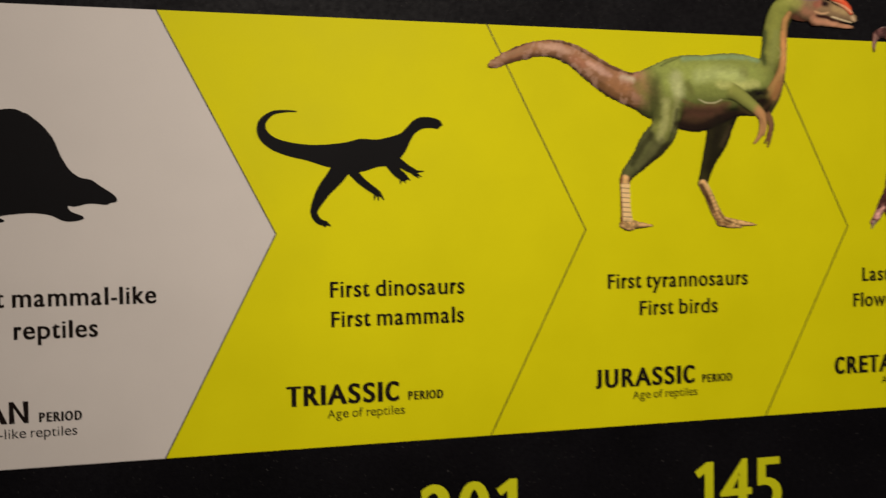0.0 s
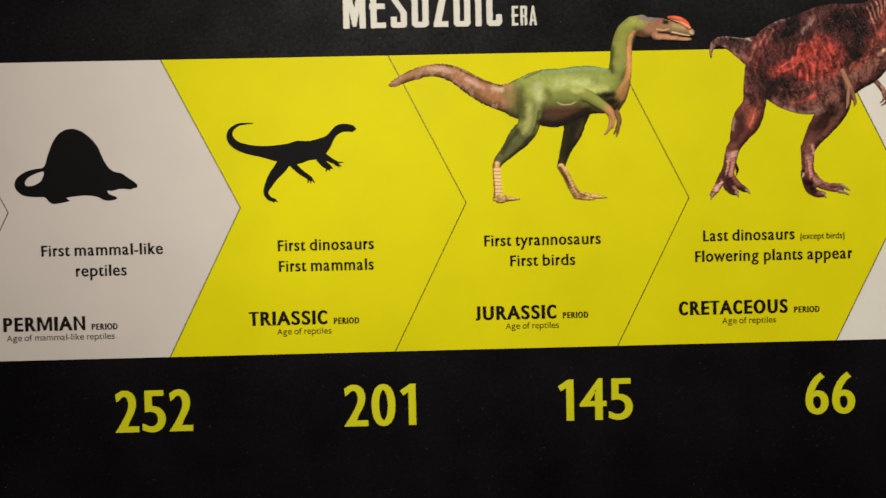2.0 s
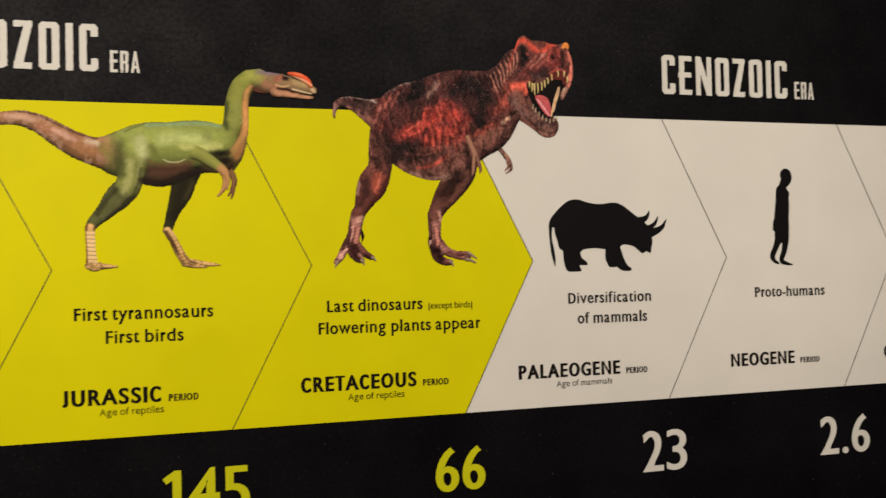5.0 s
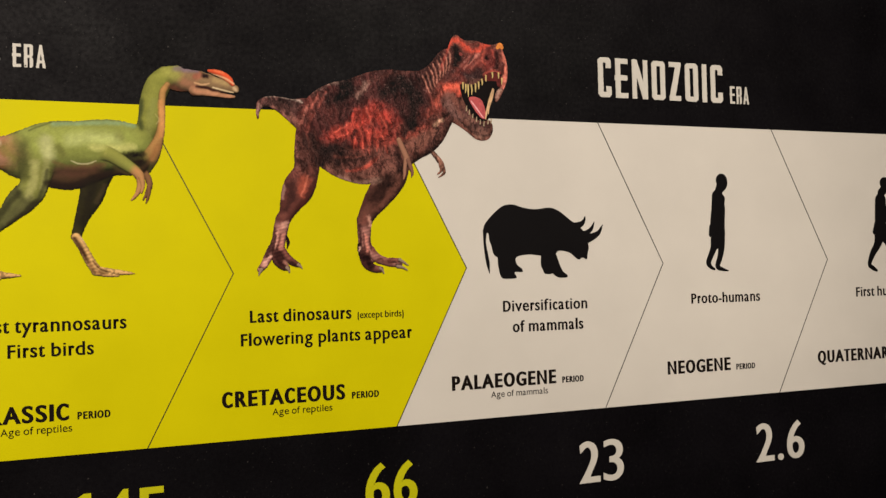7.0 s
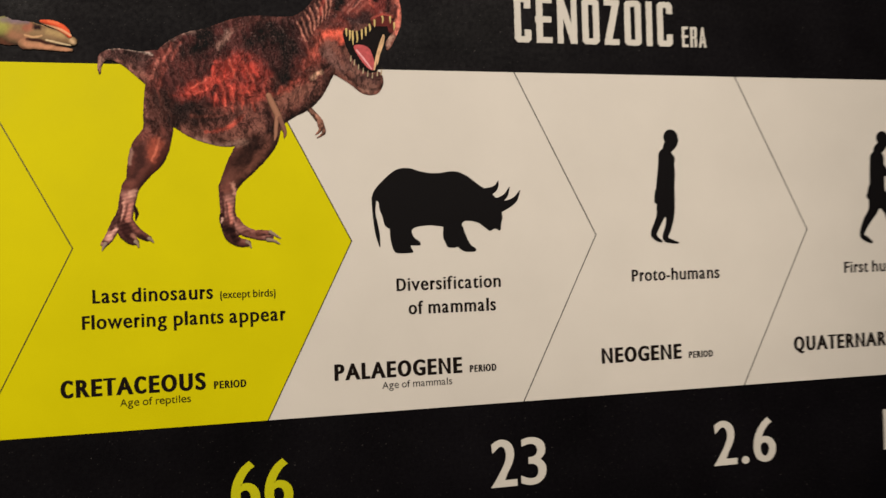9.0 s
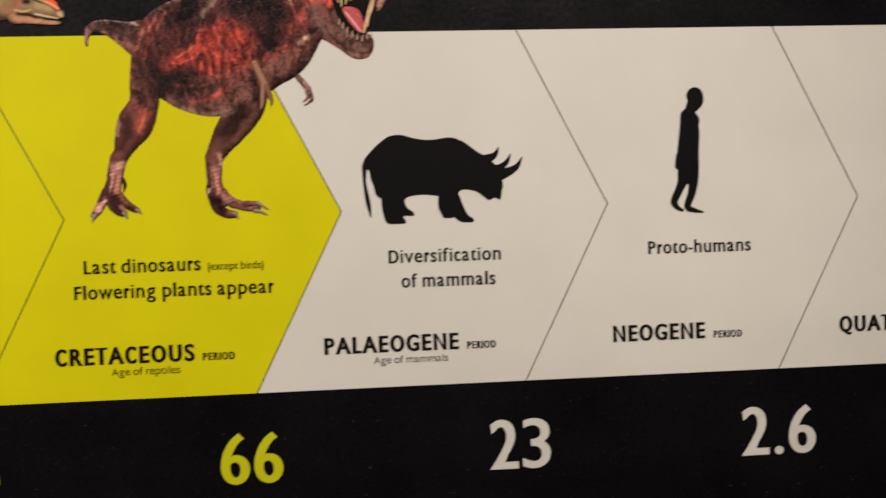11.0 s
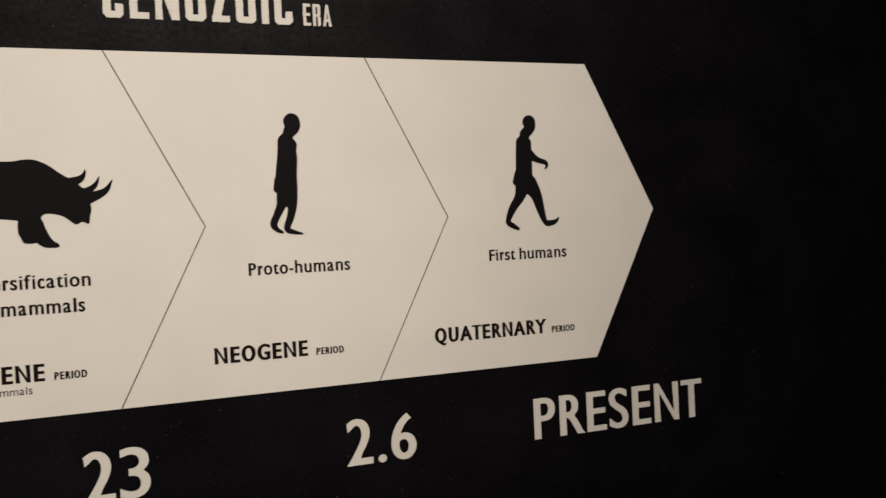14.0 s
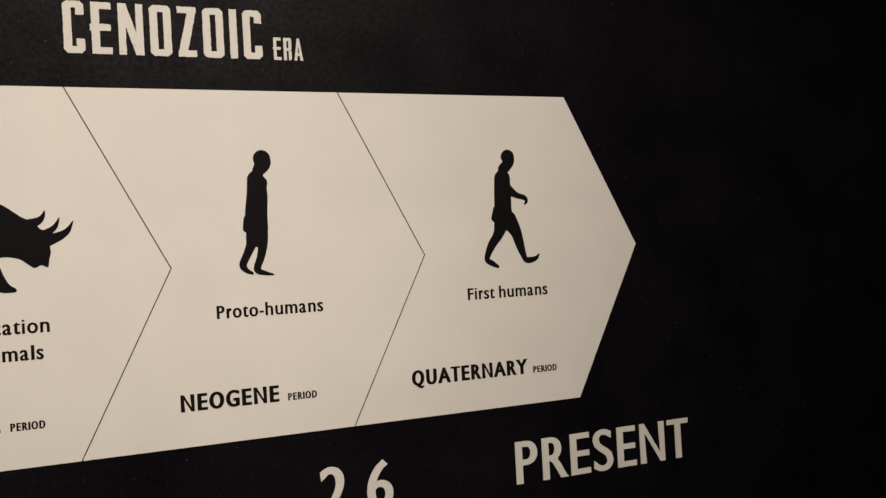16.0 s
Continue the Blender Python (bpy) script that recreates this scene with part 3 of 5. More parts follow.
HEAD["skull"] = [(865, 372), (870, 409), (881, 441), (889, 461), (899, 467), (914, 455), (940, 457), (963, 450), (980, 451), (991, 456), (999, 452), (998, 440), (1005, 426), (1009, 402), (1007, 379), (997, 357), (986, 337), (980, 334), (978, 349), (989, 364), (995, 381), (990, 392), (973, 396), (959, 388), (946, 373), (925, 364), (904, 369), (884, 360)]
HEAD["mouth"] = [(902, 370), (925, 365), (946, 374), (959, 389), (975, 397), (991, 393), (996, 379), (989, 362), (977, 354), (969, 336), (962, 312), (965, 298), (949, 293), (932, 301), (918, 320), (907, 342)]
HEAD["tongue"] = [(919, 342), (936, 344), (950, 338), (957, 319), (959, 299), (948, 300), (933, 317)]
GREEN_BRUSH = []
add(GREEN_BRUSH, [(160, 262, 3.1), (213, 265, 3.7), (262, 267, 4.1), (290, 263, 3.8)], (136, 172, 146), 0.45)
add(GREEN_BRUSH, [(150, 231, 10.9), (154, 209, 9.1)], (190, 192, 146), 0.6)
add(GREEN_BRUSH, [(188, 236, 11.0), (222, 241, 11.1), (262, 238, 10.3)], (188, 198, 132), 0.6)
add(GREEN_BRUSH, [(264, 244, 6.6), (270, 241, 5.6)], (120, 122, 60), 0.45)
add(GREEN_BRUSH, [(222, 224, 4.6), (252, 223, 5.6), (287, 226, 6.6)], (204, 204, 132), 0.55)
add(GREEN_BRUSH, [(113, 223, 12.6), (113, 197, 11.7), (116, 173, 8.1)], (70, 74, 38), 0.65)
add(GREEN_BRUSH, [(150, 200, 4.6), (148, 174, 4.6), (145, 153, 4.6)], (148, 148, 96), 0.6)
add(GREEN_BRUSH, [(133, 196, 6.3), (131, 166, 6.3), (122, 139, 6.3)], (174, 174, 116), 0.6)
add(GREEN_BRUSH, [(151, 183, 2.7), (147, 157, 2.7), (138, 135, 2.7)], (56, 58, 32), 0.6)
add(GREEN_BRUSH, [(169, 223, 5.5), (176, 210, 5.5)], (110, 112, 60), 0.6)
add(GREEN_BRUSH, [(189, 200, 1.0), (201, 195, 1.3), (214, 195, 1.3), (228, 200, 0.9)], (200, 194, 156), 0.65)
add(GREEN_BRUSH, [(162, 198, 2.7), (193, 188, 3.7), (242, 195, 3.7)], (120, 96, 60), 0.6)
add(GREEN_BRUSH, [(169, 183, 8.2), (198, 181, 8.3), (232, 189, 7.4)], (96, 62, 50), 0.7)
add(GREEN_BRUSH, [(154, 160, 6.4), (188, 157, 5.5), (214, 166, 5.6), (252, 181, 4.7)], (42, 28, 24), 0.85)
add(GREEN_BRUSH, [(264, 206, 6.6), (287, 211, 6.6), (302, 213, 6.6)], (26, 19, 16), 0.95)
add(GREEN_BRUSH, [(277, 201, 4.7), (302, 199, 6.6)], (40, 26, 20), 0.9)
add(GREEN_BRUSH, [(320, 207, 4.8), (330, 227, 4.8)], (160, 112, 70), 0.7)
add(GREEN_BRUSH, [(336, 307, 4.2), (338, 276, 4.8), (336, 249, 4.8)], (206, 146, 92), 0.85)
add(GREEN_BRUSH, [(304, 306, 4.7), (299, 277, 4.7), (304, 260, 3.8)], (70, 80, 46), 0.8)
add(GREEN_BRUSH, [(324, 307, 5.7), (318, 278, 6.6), (316, 255, 5.7)], (140, 146, 84), 0.5)
add(GREEN_BRUSH, [(327, 285, 1.1), (332, 275, 1.3), (328, 268, 1.1)], (196, 186, 130), 0.35)
add(GREEN_BRUSH, [(107, 144, 4.5), (92, 125, 4.5), (76, 100, 4.5)], (62, 62, 36), 0.75)
add(GREEN_BRUSH, [(124, 135, 4.5), (105, 113, 4.5), (86, 94, 3.6)], (104, 104, 66), 0.6)
add(GREEN_BRUSH, [(135, 131, 3.6), (116, 111, 3.6), (92, 92, 2.7)], (50, 44, 28), 0.7)
add(GREEN_BRUSH, [(222, 158, 11.2), (214, 126, 9.3), (204, 92, 6.5)], (38, 33, 22), 0.8)
add(GREEN_BRUSH, [(242, 158, 3.7), (228, 129, 3.7)], (84, 70, 50), 0.5)
add(GREEN_BRUSH, [(-144, 245, 2.5), (-118, 258, 2.9), (-83, 271, 3.4)], (158, 124, 98), 0.6)
add(GREEN_BRUSH, [(-136, 239, 2.5), (-105, 252, 2.9), (-75, 259, 2.6)], (96, 62, 44), 0.75)
add(GREEN_BRUSH, [(-70, 273, 4.3), (-48, 272, 4.3), (-26, 266, 4.3)], (196, 158, 140), 0.65)
add(GREEN_BRUSH, [(-19, 256, 6.1), (-3, 247, 6.1)], (168, 112, 90), 0.6)
add(GREEN_BRUSH, [(6, 250, 3.5), (22, 242, 4.4), (40, 233, 4.4)], (206, 164, 152), 0.6)
add(GREEN_BRUSH, [(61, 230, 3.6), (77, 227, 4.5)], (200, 190, 170), 0.6)
add(GREEN_BRUSH, [(15, 225, 3.5), (47, 206, 4.4), (83, 191, 4.5)], (120, 84, 50), 0.8)
add(GREEN_BRUSH, [(40, 221, 7.1), (65, 211, 8.0)], (168, 118, 80), 0.6)
add(GREEN_BRUSH, [(86, 220, 8.1), (98, 204, 7.2)], (130, 128, 66), 0.6)
add(GREEN_BRUSH, [(-52, 281, 1.4), (-21, 275, 1.6), (15, 258, 1.6), (47, 243, 1.6), (77, 236, 1.6)], (74, 52, 40), 0.7)
add(GREEN_BRUSH, [(124, 249, 1.4), (140, 257, 1.5), (159, 265, 1.3)], (70, 76, 44), 0.5)
add(GREEN_BRUSH, [(-118, 264, 1.2), (-88, 278, 1.4)], (92, 64, 50), 0.7)
add(GREEN_BRUSH, [(57, 81, 2.7), (57, 58, 2.7), (57, 30, 2.7), (57, 11, 3.6)], (116, 66, 40), 0.9)
add(GREEN_BRUSH, [(72, 76, 2.7), (72, 66, 2.1)], (80, 50, 34), 0.7)
add(GREEN_BRUSH, [(192, 68, 2.8), (204, 47, 3.7), (214, 27, 2.8)], (76, 44, 28), 0.9)
add(GREEN_BRUSH, [(202, 69, 1.7), (214, 55, 1.5)], (206, 176, 140), 0.7)
add(GREEN_BRUSH, [(216, 25, 2.8), (224, 11, 2.8), (241, 5, 1.9)], (150, 104, 66), 0.7)
add(GREEN_BRUSH, [(222, 27, 1.5), (231, 16, 1.5), (243, 10, 1.5)], (110, 70, 42), 0.8)
add(GREEN_BRUSH, [(292, 177, 2.3), (296, 157, 1.9), (289, 139, 1.5)], (120, 72, 48), 0.7)
add(GREEN_BRUSH, [(299, 180, 2.8), (302, 166, 2.3)], (214, 164, 122), 0.7)
add(GREEN_BRUSH, [(244, 212, 2.8), (270, 197, 2.8), (288, 183, 2.8)], (196, 184, 116), 0.5)
add(GREEN_BRUSH, [(258, 190, 2.8), (280, 178, 2.8)], (78, 66, 38), 0.7)
add(GREEN_BRUSH, [(285, 134, 1.7), (289, 138, 1.7)], (46, 30, 24), 0.9)
add(GREEN_BRUSH, [(360, 367, 4.2), (381, 367, 5.3), (399, 365, 4.3)], (132, 114, 132), 0.75)
add(GREEN_BRUSH, [(345, 362, 6.3), (363, 355, 8.5)], (164, 164, 88), 0.7)
add(GREEN_BRUSH, [(397, 354, 5.3), (405, 359, 4.3)], (176, 98, 84), 0.7)
add(GREEN_BRUSH, [(376, 344, 8.5), (392, 339, 7.5)], (176, 120, 96), 0.6)
add(GREEN_BRUSH, [(411, 358, 4.3), (415, 357, 4.3)], (46, 24, 28), 1.0)
add(GREEN_BRUSH, [(408, 366, 1.3), (423, 361, 1.5), (445, 356, 1.6), (463, 346, 1.7)], (220, 184, 148), 0.65)
add(GREEN_BRUSH, [(394, 344, 1.4), (407, 341, 1.7), (419, 344, 1.4)], (214, 170, 132), 0.7)
add(GREEN_BRUSH, [(429, 351, 4.7), (450, 345, 4.3)], (176, 150, 106), 0.75)
add(GREEN_BRUSH, [(397, 337, 2.1), (416, 336, 2.6), (426, 332, 1.9), (456, 327, 1.5)], (64, 26, 24), 0.95)
add(GREEN_BRUSH, [(426, 337, 1.3), (444, 333, 1.4), (461, 329, 1.5)], (226, 204, 170), 0.7)
add(GREEN_BRUSH, [(464, 337, 3.3), (467, 334, 2.6)], (214, 184, 150), 0.7)
add(GREEN_BRUSH, [(396, 329, 4.7), (428, 325, 3.2), (458, 322, 2.2)], (200, 142, 114), 0.75)
add(GREEN_BRUSH, [(357, 333, 5.3), (377, 324, 4.2), (392, 321, 3.2)], (104, 60, 46), 0.8)
add(GREEN_BRUSH, [(429, 368, 1.9), (444, 364, 2.2)], (244, 130, 90), 0.6)
RED_BRUSH = []
add(RED_BRUSH, [(664, 361, 14.5), (674, 341, 18.7), (647, 324, 12.4)], (22, 14, 15), 0.96)
add(RED_BRUSH, [(749, 344, 17.1), (788, 362, 23.8), (809, 326, 23.9), (802, 284, 19.5), (785, 260, 11.8)], (32, 19, 19), 0.93)
add(RED_BRUSH, [(606, 337, 5.1), (619, 350, 5.1), (638, 360, 6.2), (659, 366, 4.1)], (132, 106, 98), 0.8)
add(RED_BRUSH, [(694, 333, 4.2), (703, 346, 5.3), (715, 361, 5.3)], (138, 106, 96), 0.75)
add(RED_BRUSH, [(716, 363, 4.2), (755, 379, 3.7), (811, 388, 3.3)], (104, 62, 56), 0.6)
add(RED_BRUSH, [(516, 327, 2.2), (546, 326, 2.4), (586, 318, 2.8)], (160, 142, 132), 0.85)
add(RED_BRUSH, [(531, 318, 5.0), (565, 313, 6.0), (587, 308, 6.1)], (58, 38, 36), 0.75)
add(RED_BRUSH, [(535, 305, 4.0), (560, 289, 6.0), (580, 278, 7.0)], (150, 98, 86), 0.65)
add(RED_BRUSH, [(505, 291, 2.9), (509, 307, 3.9)], (160, 124, 112), 0.6)
add(RED_BRUSH, [(608, 322, 11.2), (595, 296, 12.1), (587, 266, 9.1)], (118, 58, 50), 0.6)
add(RED_BRUSH, [(626, 310, 15.3), (647, 299, 12.4), (628, 283, 10.2)], (78, 38, 34), 0.65)
add(RED_BRUSH, [(619, 336, 2.0), (612, 322, 2.2), (604, 307, 2.0)], (170, 92, 80), 0.6)
add(RED_BRUSH, [(633, 339, 2.1), (624, 325, 2.2), (618, 310, 2.0)], (150, 78, 68), 0.55)
add(RED_BRUSH, [(598, 312, 2.0), (591, 294, 2.2), (585, 278, 2.0)], (168, 100, 88), 0.6)
add(RED_BRUSH, [(609, 297, 2.0), (601, 282, 2.2), (596, 261, 2.0)], (142, 70, 60), 0.5)
add(RED_BRUSH, [(637, 252, 10.2), (667, 264, 13.5), (692, 280, 13.6)], (172, 60, 48), 0.7)
add(RED_BRUSH, [(699, 291, 14.7), (726, 302, 19.0), (751, 287, 19.2), (752, 261, 16.0), (714, 258, 16.8), (698, 249, 14.6)], (182, 62, 50), 0.72)
add(RED_BRUSH, [(689, 300, 6.3), (684, 284, 6.3)], (176, 62, 50), 0.6)
add(RED_BRUSH, [(646, 263, 1.6), (663, 272, 1.9), (680, 286, 1.7)], (216, 98, 80), 0.45)
add(RED_BRUSH, [(652, 252, 1.6), (671, 261, 1.9), (684, 269, 1.5)], (216, 92, 76), 0.45)
add(RED_BRUSH, [(710, 312, 1.9), (716, 295, 2.1), (722, 279, 1.9)], (224, 104, 84), 0.45)
add(RED_BRUSH, [(732, 310, 1.9), (740, 292, 2.1), (750, 276, 1.9)], (224, 104, 84), 0.45)
add(RED_BRUSH, [(699, 278, 1.9), (700, 258, 2.1), (703, 235, 1.7)], (216, 96, 78), 0.45)
add(RED_BRUSH, [(712, 268, 1.9), (715, 246, 2.1), (714, 225, 1.7)], (214, 94, 76), 0.45)
add(RED_BRUSH, [(726, 267, 1.9), (730, 246, 2.1), (730, 228, 1.7)], (206, 88, 70), 0.45)
add(RED_BRUSH, [(741, 259, 1.9), (747, 241, 2.1), (751, 226, 1.7)], (190, 84, 68), 0.6)
add(RED_BRUSH, [(689, 266, 1.9), (687, 249, 2.1), (683, 233, 1.7)], (190, 80, 66), 0.6)
add(RED_BRUSH, [(706, 265, 2.1), (707, 245, 2.5), (708, 221, 2.1)], (70, 28, 26), 0.5)
add(RED_BRUSH, [(721, 258, 2.1), (722, 238, 2.5), (722, 219, 2.1)], (70, 28, 26), 0.5)
add(RED_BRUSH, [(736, 253, 2.1), (738, 236, 2.5), (740, 222, 2.1)], (70, 28, 26), 0.5)
add(RED_BRUSH, [(694, 260, 2.1), (694, 243, 2.5), (693, 227, 2.1)], (70, 28, 26), 0.5)
add(RED_BRUSH, [(680, 302, 2.5), (678, 286, 2.5)], (44, 20, 20), 0.8)
add(RED_BRUSH, [(688, 266, 4.2), (682, 253, 3.5)], (44, 20, 20), 0.8)
add(RED_BRUSH, [(722, 286, 3.2), (729, 277, 3.2)], (90, 34, 30), 0.6)
add(RED_BRUSH, [(762, 298, 5.3), (766, 278, 5.4), (758, 260, 4.3)], (70, 30, 28), 0.6)
add(RED_BRUSH, [(599, 241, 16.2), (609, 225, 18.2), (634, 225, 18.4), (668, 232, 11.4)], (56, 34, 31), 0.85)
add(RED_BRUSH, [(650, 212, 12.3), (697, 213, 9.4)], (60, 37, 33), 0.8)
add(RED_BRUSH, [(623, 201, 6.1), (628, 223, 8.2), (645, 232, 6.2)], (28, 17, 17), 0.85)
add(RED_BRUSH, [(584, 251, 5.0), (583, 224, 6.0), (585, 201, 6.0)], (100, 56, 48), 0.6)
add(RED_BRUSH, [(594, 258, 1.6), (598, 240, 1.8), (595, 222, 1.6)], (128, 70, 60), 0.5)
add(RED_BRUSH, [(609, 263, 1.6), (614, 247, 1.8)], (120, 62, 54), 0.5)
add(RED_BRUSH, [(644, 191, 9.2), (677, 180, 10.4), (720, 180, 10.5), (759, 197, 10.7)], (120, 78, 68), 0.8)
add(RED_BRUSH, [(656, 178, 5.1), (696, 168, 4.2), (735, 174, 4.2)], (160, 126, 112), 0.5)
add(RED_BRUSH, [(669, 190, 2.1), (702, 195, 3.1), (720, 208, 3.2), (736, 222, 3.2)], (168, 70, 56), 0.75)
add(RED_BRUSH, [(645, 217, 2.1), (676, 216, 2.5), (708, 221, 2.1)], (120, 66, 56), 0.5)
add(RED_BRUSH, [(729, 222, 7.4), (762, 214, 10.7), (782, 229, 8.6)], (108, 68, 60), 0.75)
add(RED_BRUSH, [(791, 240, 14.0), (818, 253, 15.2), (848, 269, 11.0)], (130, 84, 72), 0.85)
add(RED_BRUSH, [(765, 241, 4.3), (771, 218, 5.4), (779, 193, 4.3)], (52, 30, 28), 0.7)
add(RED_BRUSH, [(785, 255, 4.3), (807, 267, 6.5), (833, 281, 6.6)], (146, 62, 50), 0.65)
add(RED_BRUSH, [(837, 301, 8.8), (856, 320, 8.8)], (156, 68, 56), 0.6)
add(RED_BRUSH, [(866, 352, 8.9), (852, 331, 8.8)], (172, 76, 60), 0.5)
add(RED_BRUSH, [(819, 290, 8.7), (827, 311, 8.7)], (96, 42, 38), 0.6)
add(RED_BRUSH, [(875, 332, 8.9), (886, 313, 8.9), (902, 298, 6.7)], (116, 82, 76), 0.85)
add(RED_BRUSH, [(848, 284, 3.3), (865, 294, 3.3)], (186, 146, 120), 0.7)
add(RED_BRUSH, [(857, 278, 2.0), (843, 247, 2.0)], (60, 34, 32), 0.8)
add(RED_BRUSH, [(825, 380, 1.4), (832, 366, 1.6), (838, 347, 1.3)], (186, 124, 106), 0.75)
add(RED_BRUSH, [(833, 388, 1.4), (839, 373, 1.7), (844, 353, 1.3)], (186, 124, 106), 0.75)
add(RED_BRUSH, [(840, 396, 1.4), (847, 381, 1.7), (850, 360, 1.3)], (186, 124, 106), 0.75)
add(RED_BRUSH, [(848, 404, 1.4), (854, 389, 1.7), (855, 367, 1.3)], (186, 124, 106), 0.75)
add(RED_BRUSH, [(856, 412, 1.4), (862, 397, 1.7), (861, 374, 1.3)], (186, 124, 106), 0.75)
add(RED_BRUSH, [(863, 420, 1.4), (870, 405, 1.7), (867, 380, 1.3)], (186, 124, 106), 0.75)
add(RED_BRUSH, [(871, 428, 1.4), (877, 413, 1.7), (873, 387, 1.3)], (186, 124, 106), 0.75)
add(RED_BRUSH, [(879, 436, 1.5), (885, 421, 1.7), (879, 394, 1.3)], (186, 124, 106), 0.75)
add(RED_BRUSH, [(829, 383, 1.4), (835, 368, 1.6), (841, 350, 1.3)], (52, 24, 24), 0.7)
add(RED_BRUSH, [(837, 391, 1.4), (843, 376, 1.7), (847, 357, 1.3)], (52, 24, 24), 0.7)
add(RED_BRUSH, [(844, 399, 1.4), (850, 384, 1.7), (853, 364, 1.3)], (52, 24, 24), 0.7)
add(RED_BRUSH, [(852, 407, 1.4), (858, 391, 1.7), (859, 370, 1.3)], (52, 24, 24), 0.7)
add(RED_BRUSH, [(860, 415, 1.4), (866, 399, 1.7), (865, 377, 1.3)], (52, 24, 24), 0.7)
add(RED_BRUSH, [(867, 423, 1.4), (873, 407, 1.7), (871, 384, 1.3)], (52, 24, 24), 0.7)
add(RED_BRUSH, [(875, 431, 1.5), (881, 415, 1.7), (877, 390, 1.3)], (52, 24, 24), 0.7)
add(RED_BRUSH, [(900, 379, 10.1), (920, 407, 13.6), (944, 414, 13.7), (974, 421, 16.1)], (124, 52, 46), 0.7)
add(RED_BRUSH, [(879, 437, 3.8), (890, 457, 5.2), (906, 452, 5.0), (921, 439, 4.5), (939, 436, 4.6), (956, 445, 4.6), (970, 448, 3.9)], (200, 76, 58), 0.95)
add(RED_BRUSH, [(910, 454, 2.3), (930, 449, 2.7), (951, 453, 2.3)], (132, 54, 46), 0.7)
add(RED_BRUSH, [(895, 442, 5.6), (901, 427, 10.1), (894, 408, 7.8)], (24, 13, 14), 0.97)
add(RED_BRUSH, [(888, 392, 6.7), (876, 379, 5.6)], (82, 44, 42), 0.75)
add(RED_BRUSH, [(914, 400, 2.5), (929, 416, 2.7), (946, 430, 2.7)], (178, 112, 100), 0.7)
add(RED_BRUSH, [(922, 409, 1.8), (934, 425, 1.8)], (60, 30, 30), 0.7)
add(RED_BRUSH, [(928, 399, 2.3), (941, 413, 2.3), (953, 418, 2.3)], (160, 88, 78), 0.6)
add(RED_BRUSH, [(905, 402, 2.3), (915, 413, 2.3), (927, 425, 2.3)], (150, 88, 80), 0.6)
add(RED_BRUSH, [(945, 391, 10.3), (925, 384, 9.1), (912, 390, 6.8)], (60, 38, 39), 0.9)
add(RED_BRUSH, [(969, 436, 8.0), (979, 419, 9.2), (964, 408, 8.0)], (116, 42, 40), 0.7)
add(RED_BRUSH, [(964, 426, 4.1), (966, 422, 4.1)], (24, 10, 11), 0.95)
add(RED_BRUSH, [(985, 435, 3.9), (987, 417, 4.6), (983, 402, 3.9)], (48, 22, 23), 0.8)
add(RED_BRUSH, [(958, 436, 2.1), (953, 420, 2.1), (959, 410, 1.8)], (184, 82, 68), 0.7)
add(RED_BRUSH, [(975, 439, 2.1), (979, 426, 2.1)], (186, 76, 62), 0.6)
add(RED_BRUSH, [(999, 438, 3.0), (1004, 418, 4.0), (1005, 395, 4.2), (998, 366, 3.9)], (190, 106, 90), 0.9)
add(RED_BRUSH, [(998, 416, 2.1), (1000, 394, 2.1)], (84, 36, 36), 0.7)
add(RED_BRUSH, [(956, 388, 3.4), (973, 397, 3.7), (991, 393, 3.5)], (158, 68, 58), 0.85)
add(RED_BRUSH, [(989, 359, 3.9), (984, 343, 2.3)], (166, 132, 116), 0.8)
add(RED_BRUSH, [(871, 361, 6.7), (888, 362, 8.9), (899, 361, 6.7), (902, 348, 4.5)], (204, 86, 66), 0.95)
add(RED_BRUSH, [(900, 376, 4.5), (884, 371, 4.5)], (74, 34, 34), 0.7)
add(RED_BRUSH, [(914, 308, 6.7), (925, 293, 7.9), (941, 278, 10.2), (955, 272, 9.1)], (128, 92, 82), 0.8)
add(RED_BRUSH, [(934, 285, 6.8), (952, 287, 8.0), (965, 288, 5.7)], (58, 36, 36), 0.8)
add(RED_BRUSH, [(934, 265, 3.4), (950, 260, 3.4)], (150, 112, 98), 0.6)
add(RED_BRUSH, [(903, 322, 3.4), (916, 305, 3.4)], (84, 52, 50), 0.7)
add(RED_BRUSH, [(865, 395, 3.3), (871, 413, 3.3), (878, 430, 2.7)], (170, 74, 64), 0.6)
add(RED_BRUSH, [(596, 239, 13.7), (589, 206, 13.6)], (70, 40, 35), 0.75)
add(RED_BRUSH, [(575, 233, 2.2), (574, 195, 2.2)], (120, 76, 66), 0.6)
add(RED_BRUSH, [(609, 215, 4.6), (614, 201, 4.6)], (40, 24, 22), 0.7)
add(RED_BRUSH, [(590, 173, 10.0), (583, 148, 8.2)], (158, 76, 58), 0.8)
add(RED_BRUSH, [(595, 181, 1.8), (590, 162, 1.8), (582, 143, 1.8)], (190, 108, 86), 0.5)
add(RED_BRUSH, [(564, 162, 9.0), (563, 136, 8.1), (554, 119, 5.4)], (70, 41, 38), 0.8)
add(RED_BRUSH, [(551, 160, 2.7), (546, 136, 2.7)], (150, 116, 104), 0.75)
add(RED_BRUSH, [(610, 171, 3.7), (595, 143, 3.6), (577, 119, 2.7)], (84, 40, 33), 0.75)
add(RED_BRUSH, [(579, 138, 4.5), (568, 123, 3.6)], (104, 58, 50), 0.6)
add(RED_BRUSH, [(552, 110, 5.4), (546, 104, 5.4)], (126, 76, 66), 0.6)
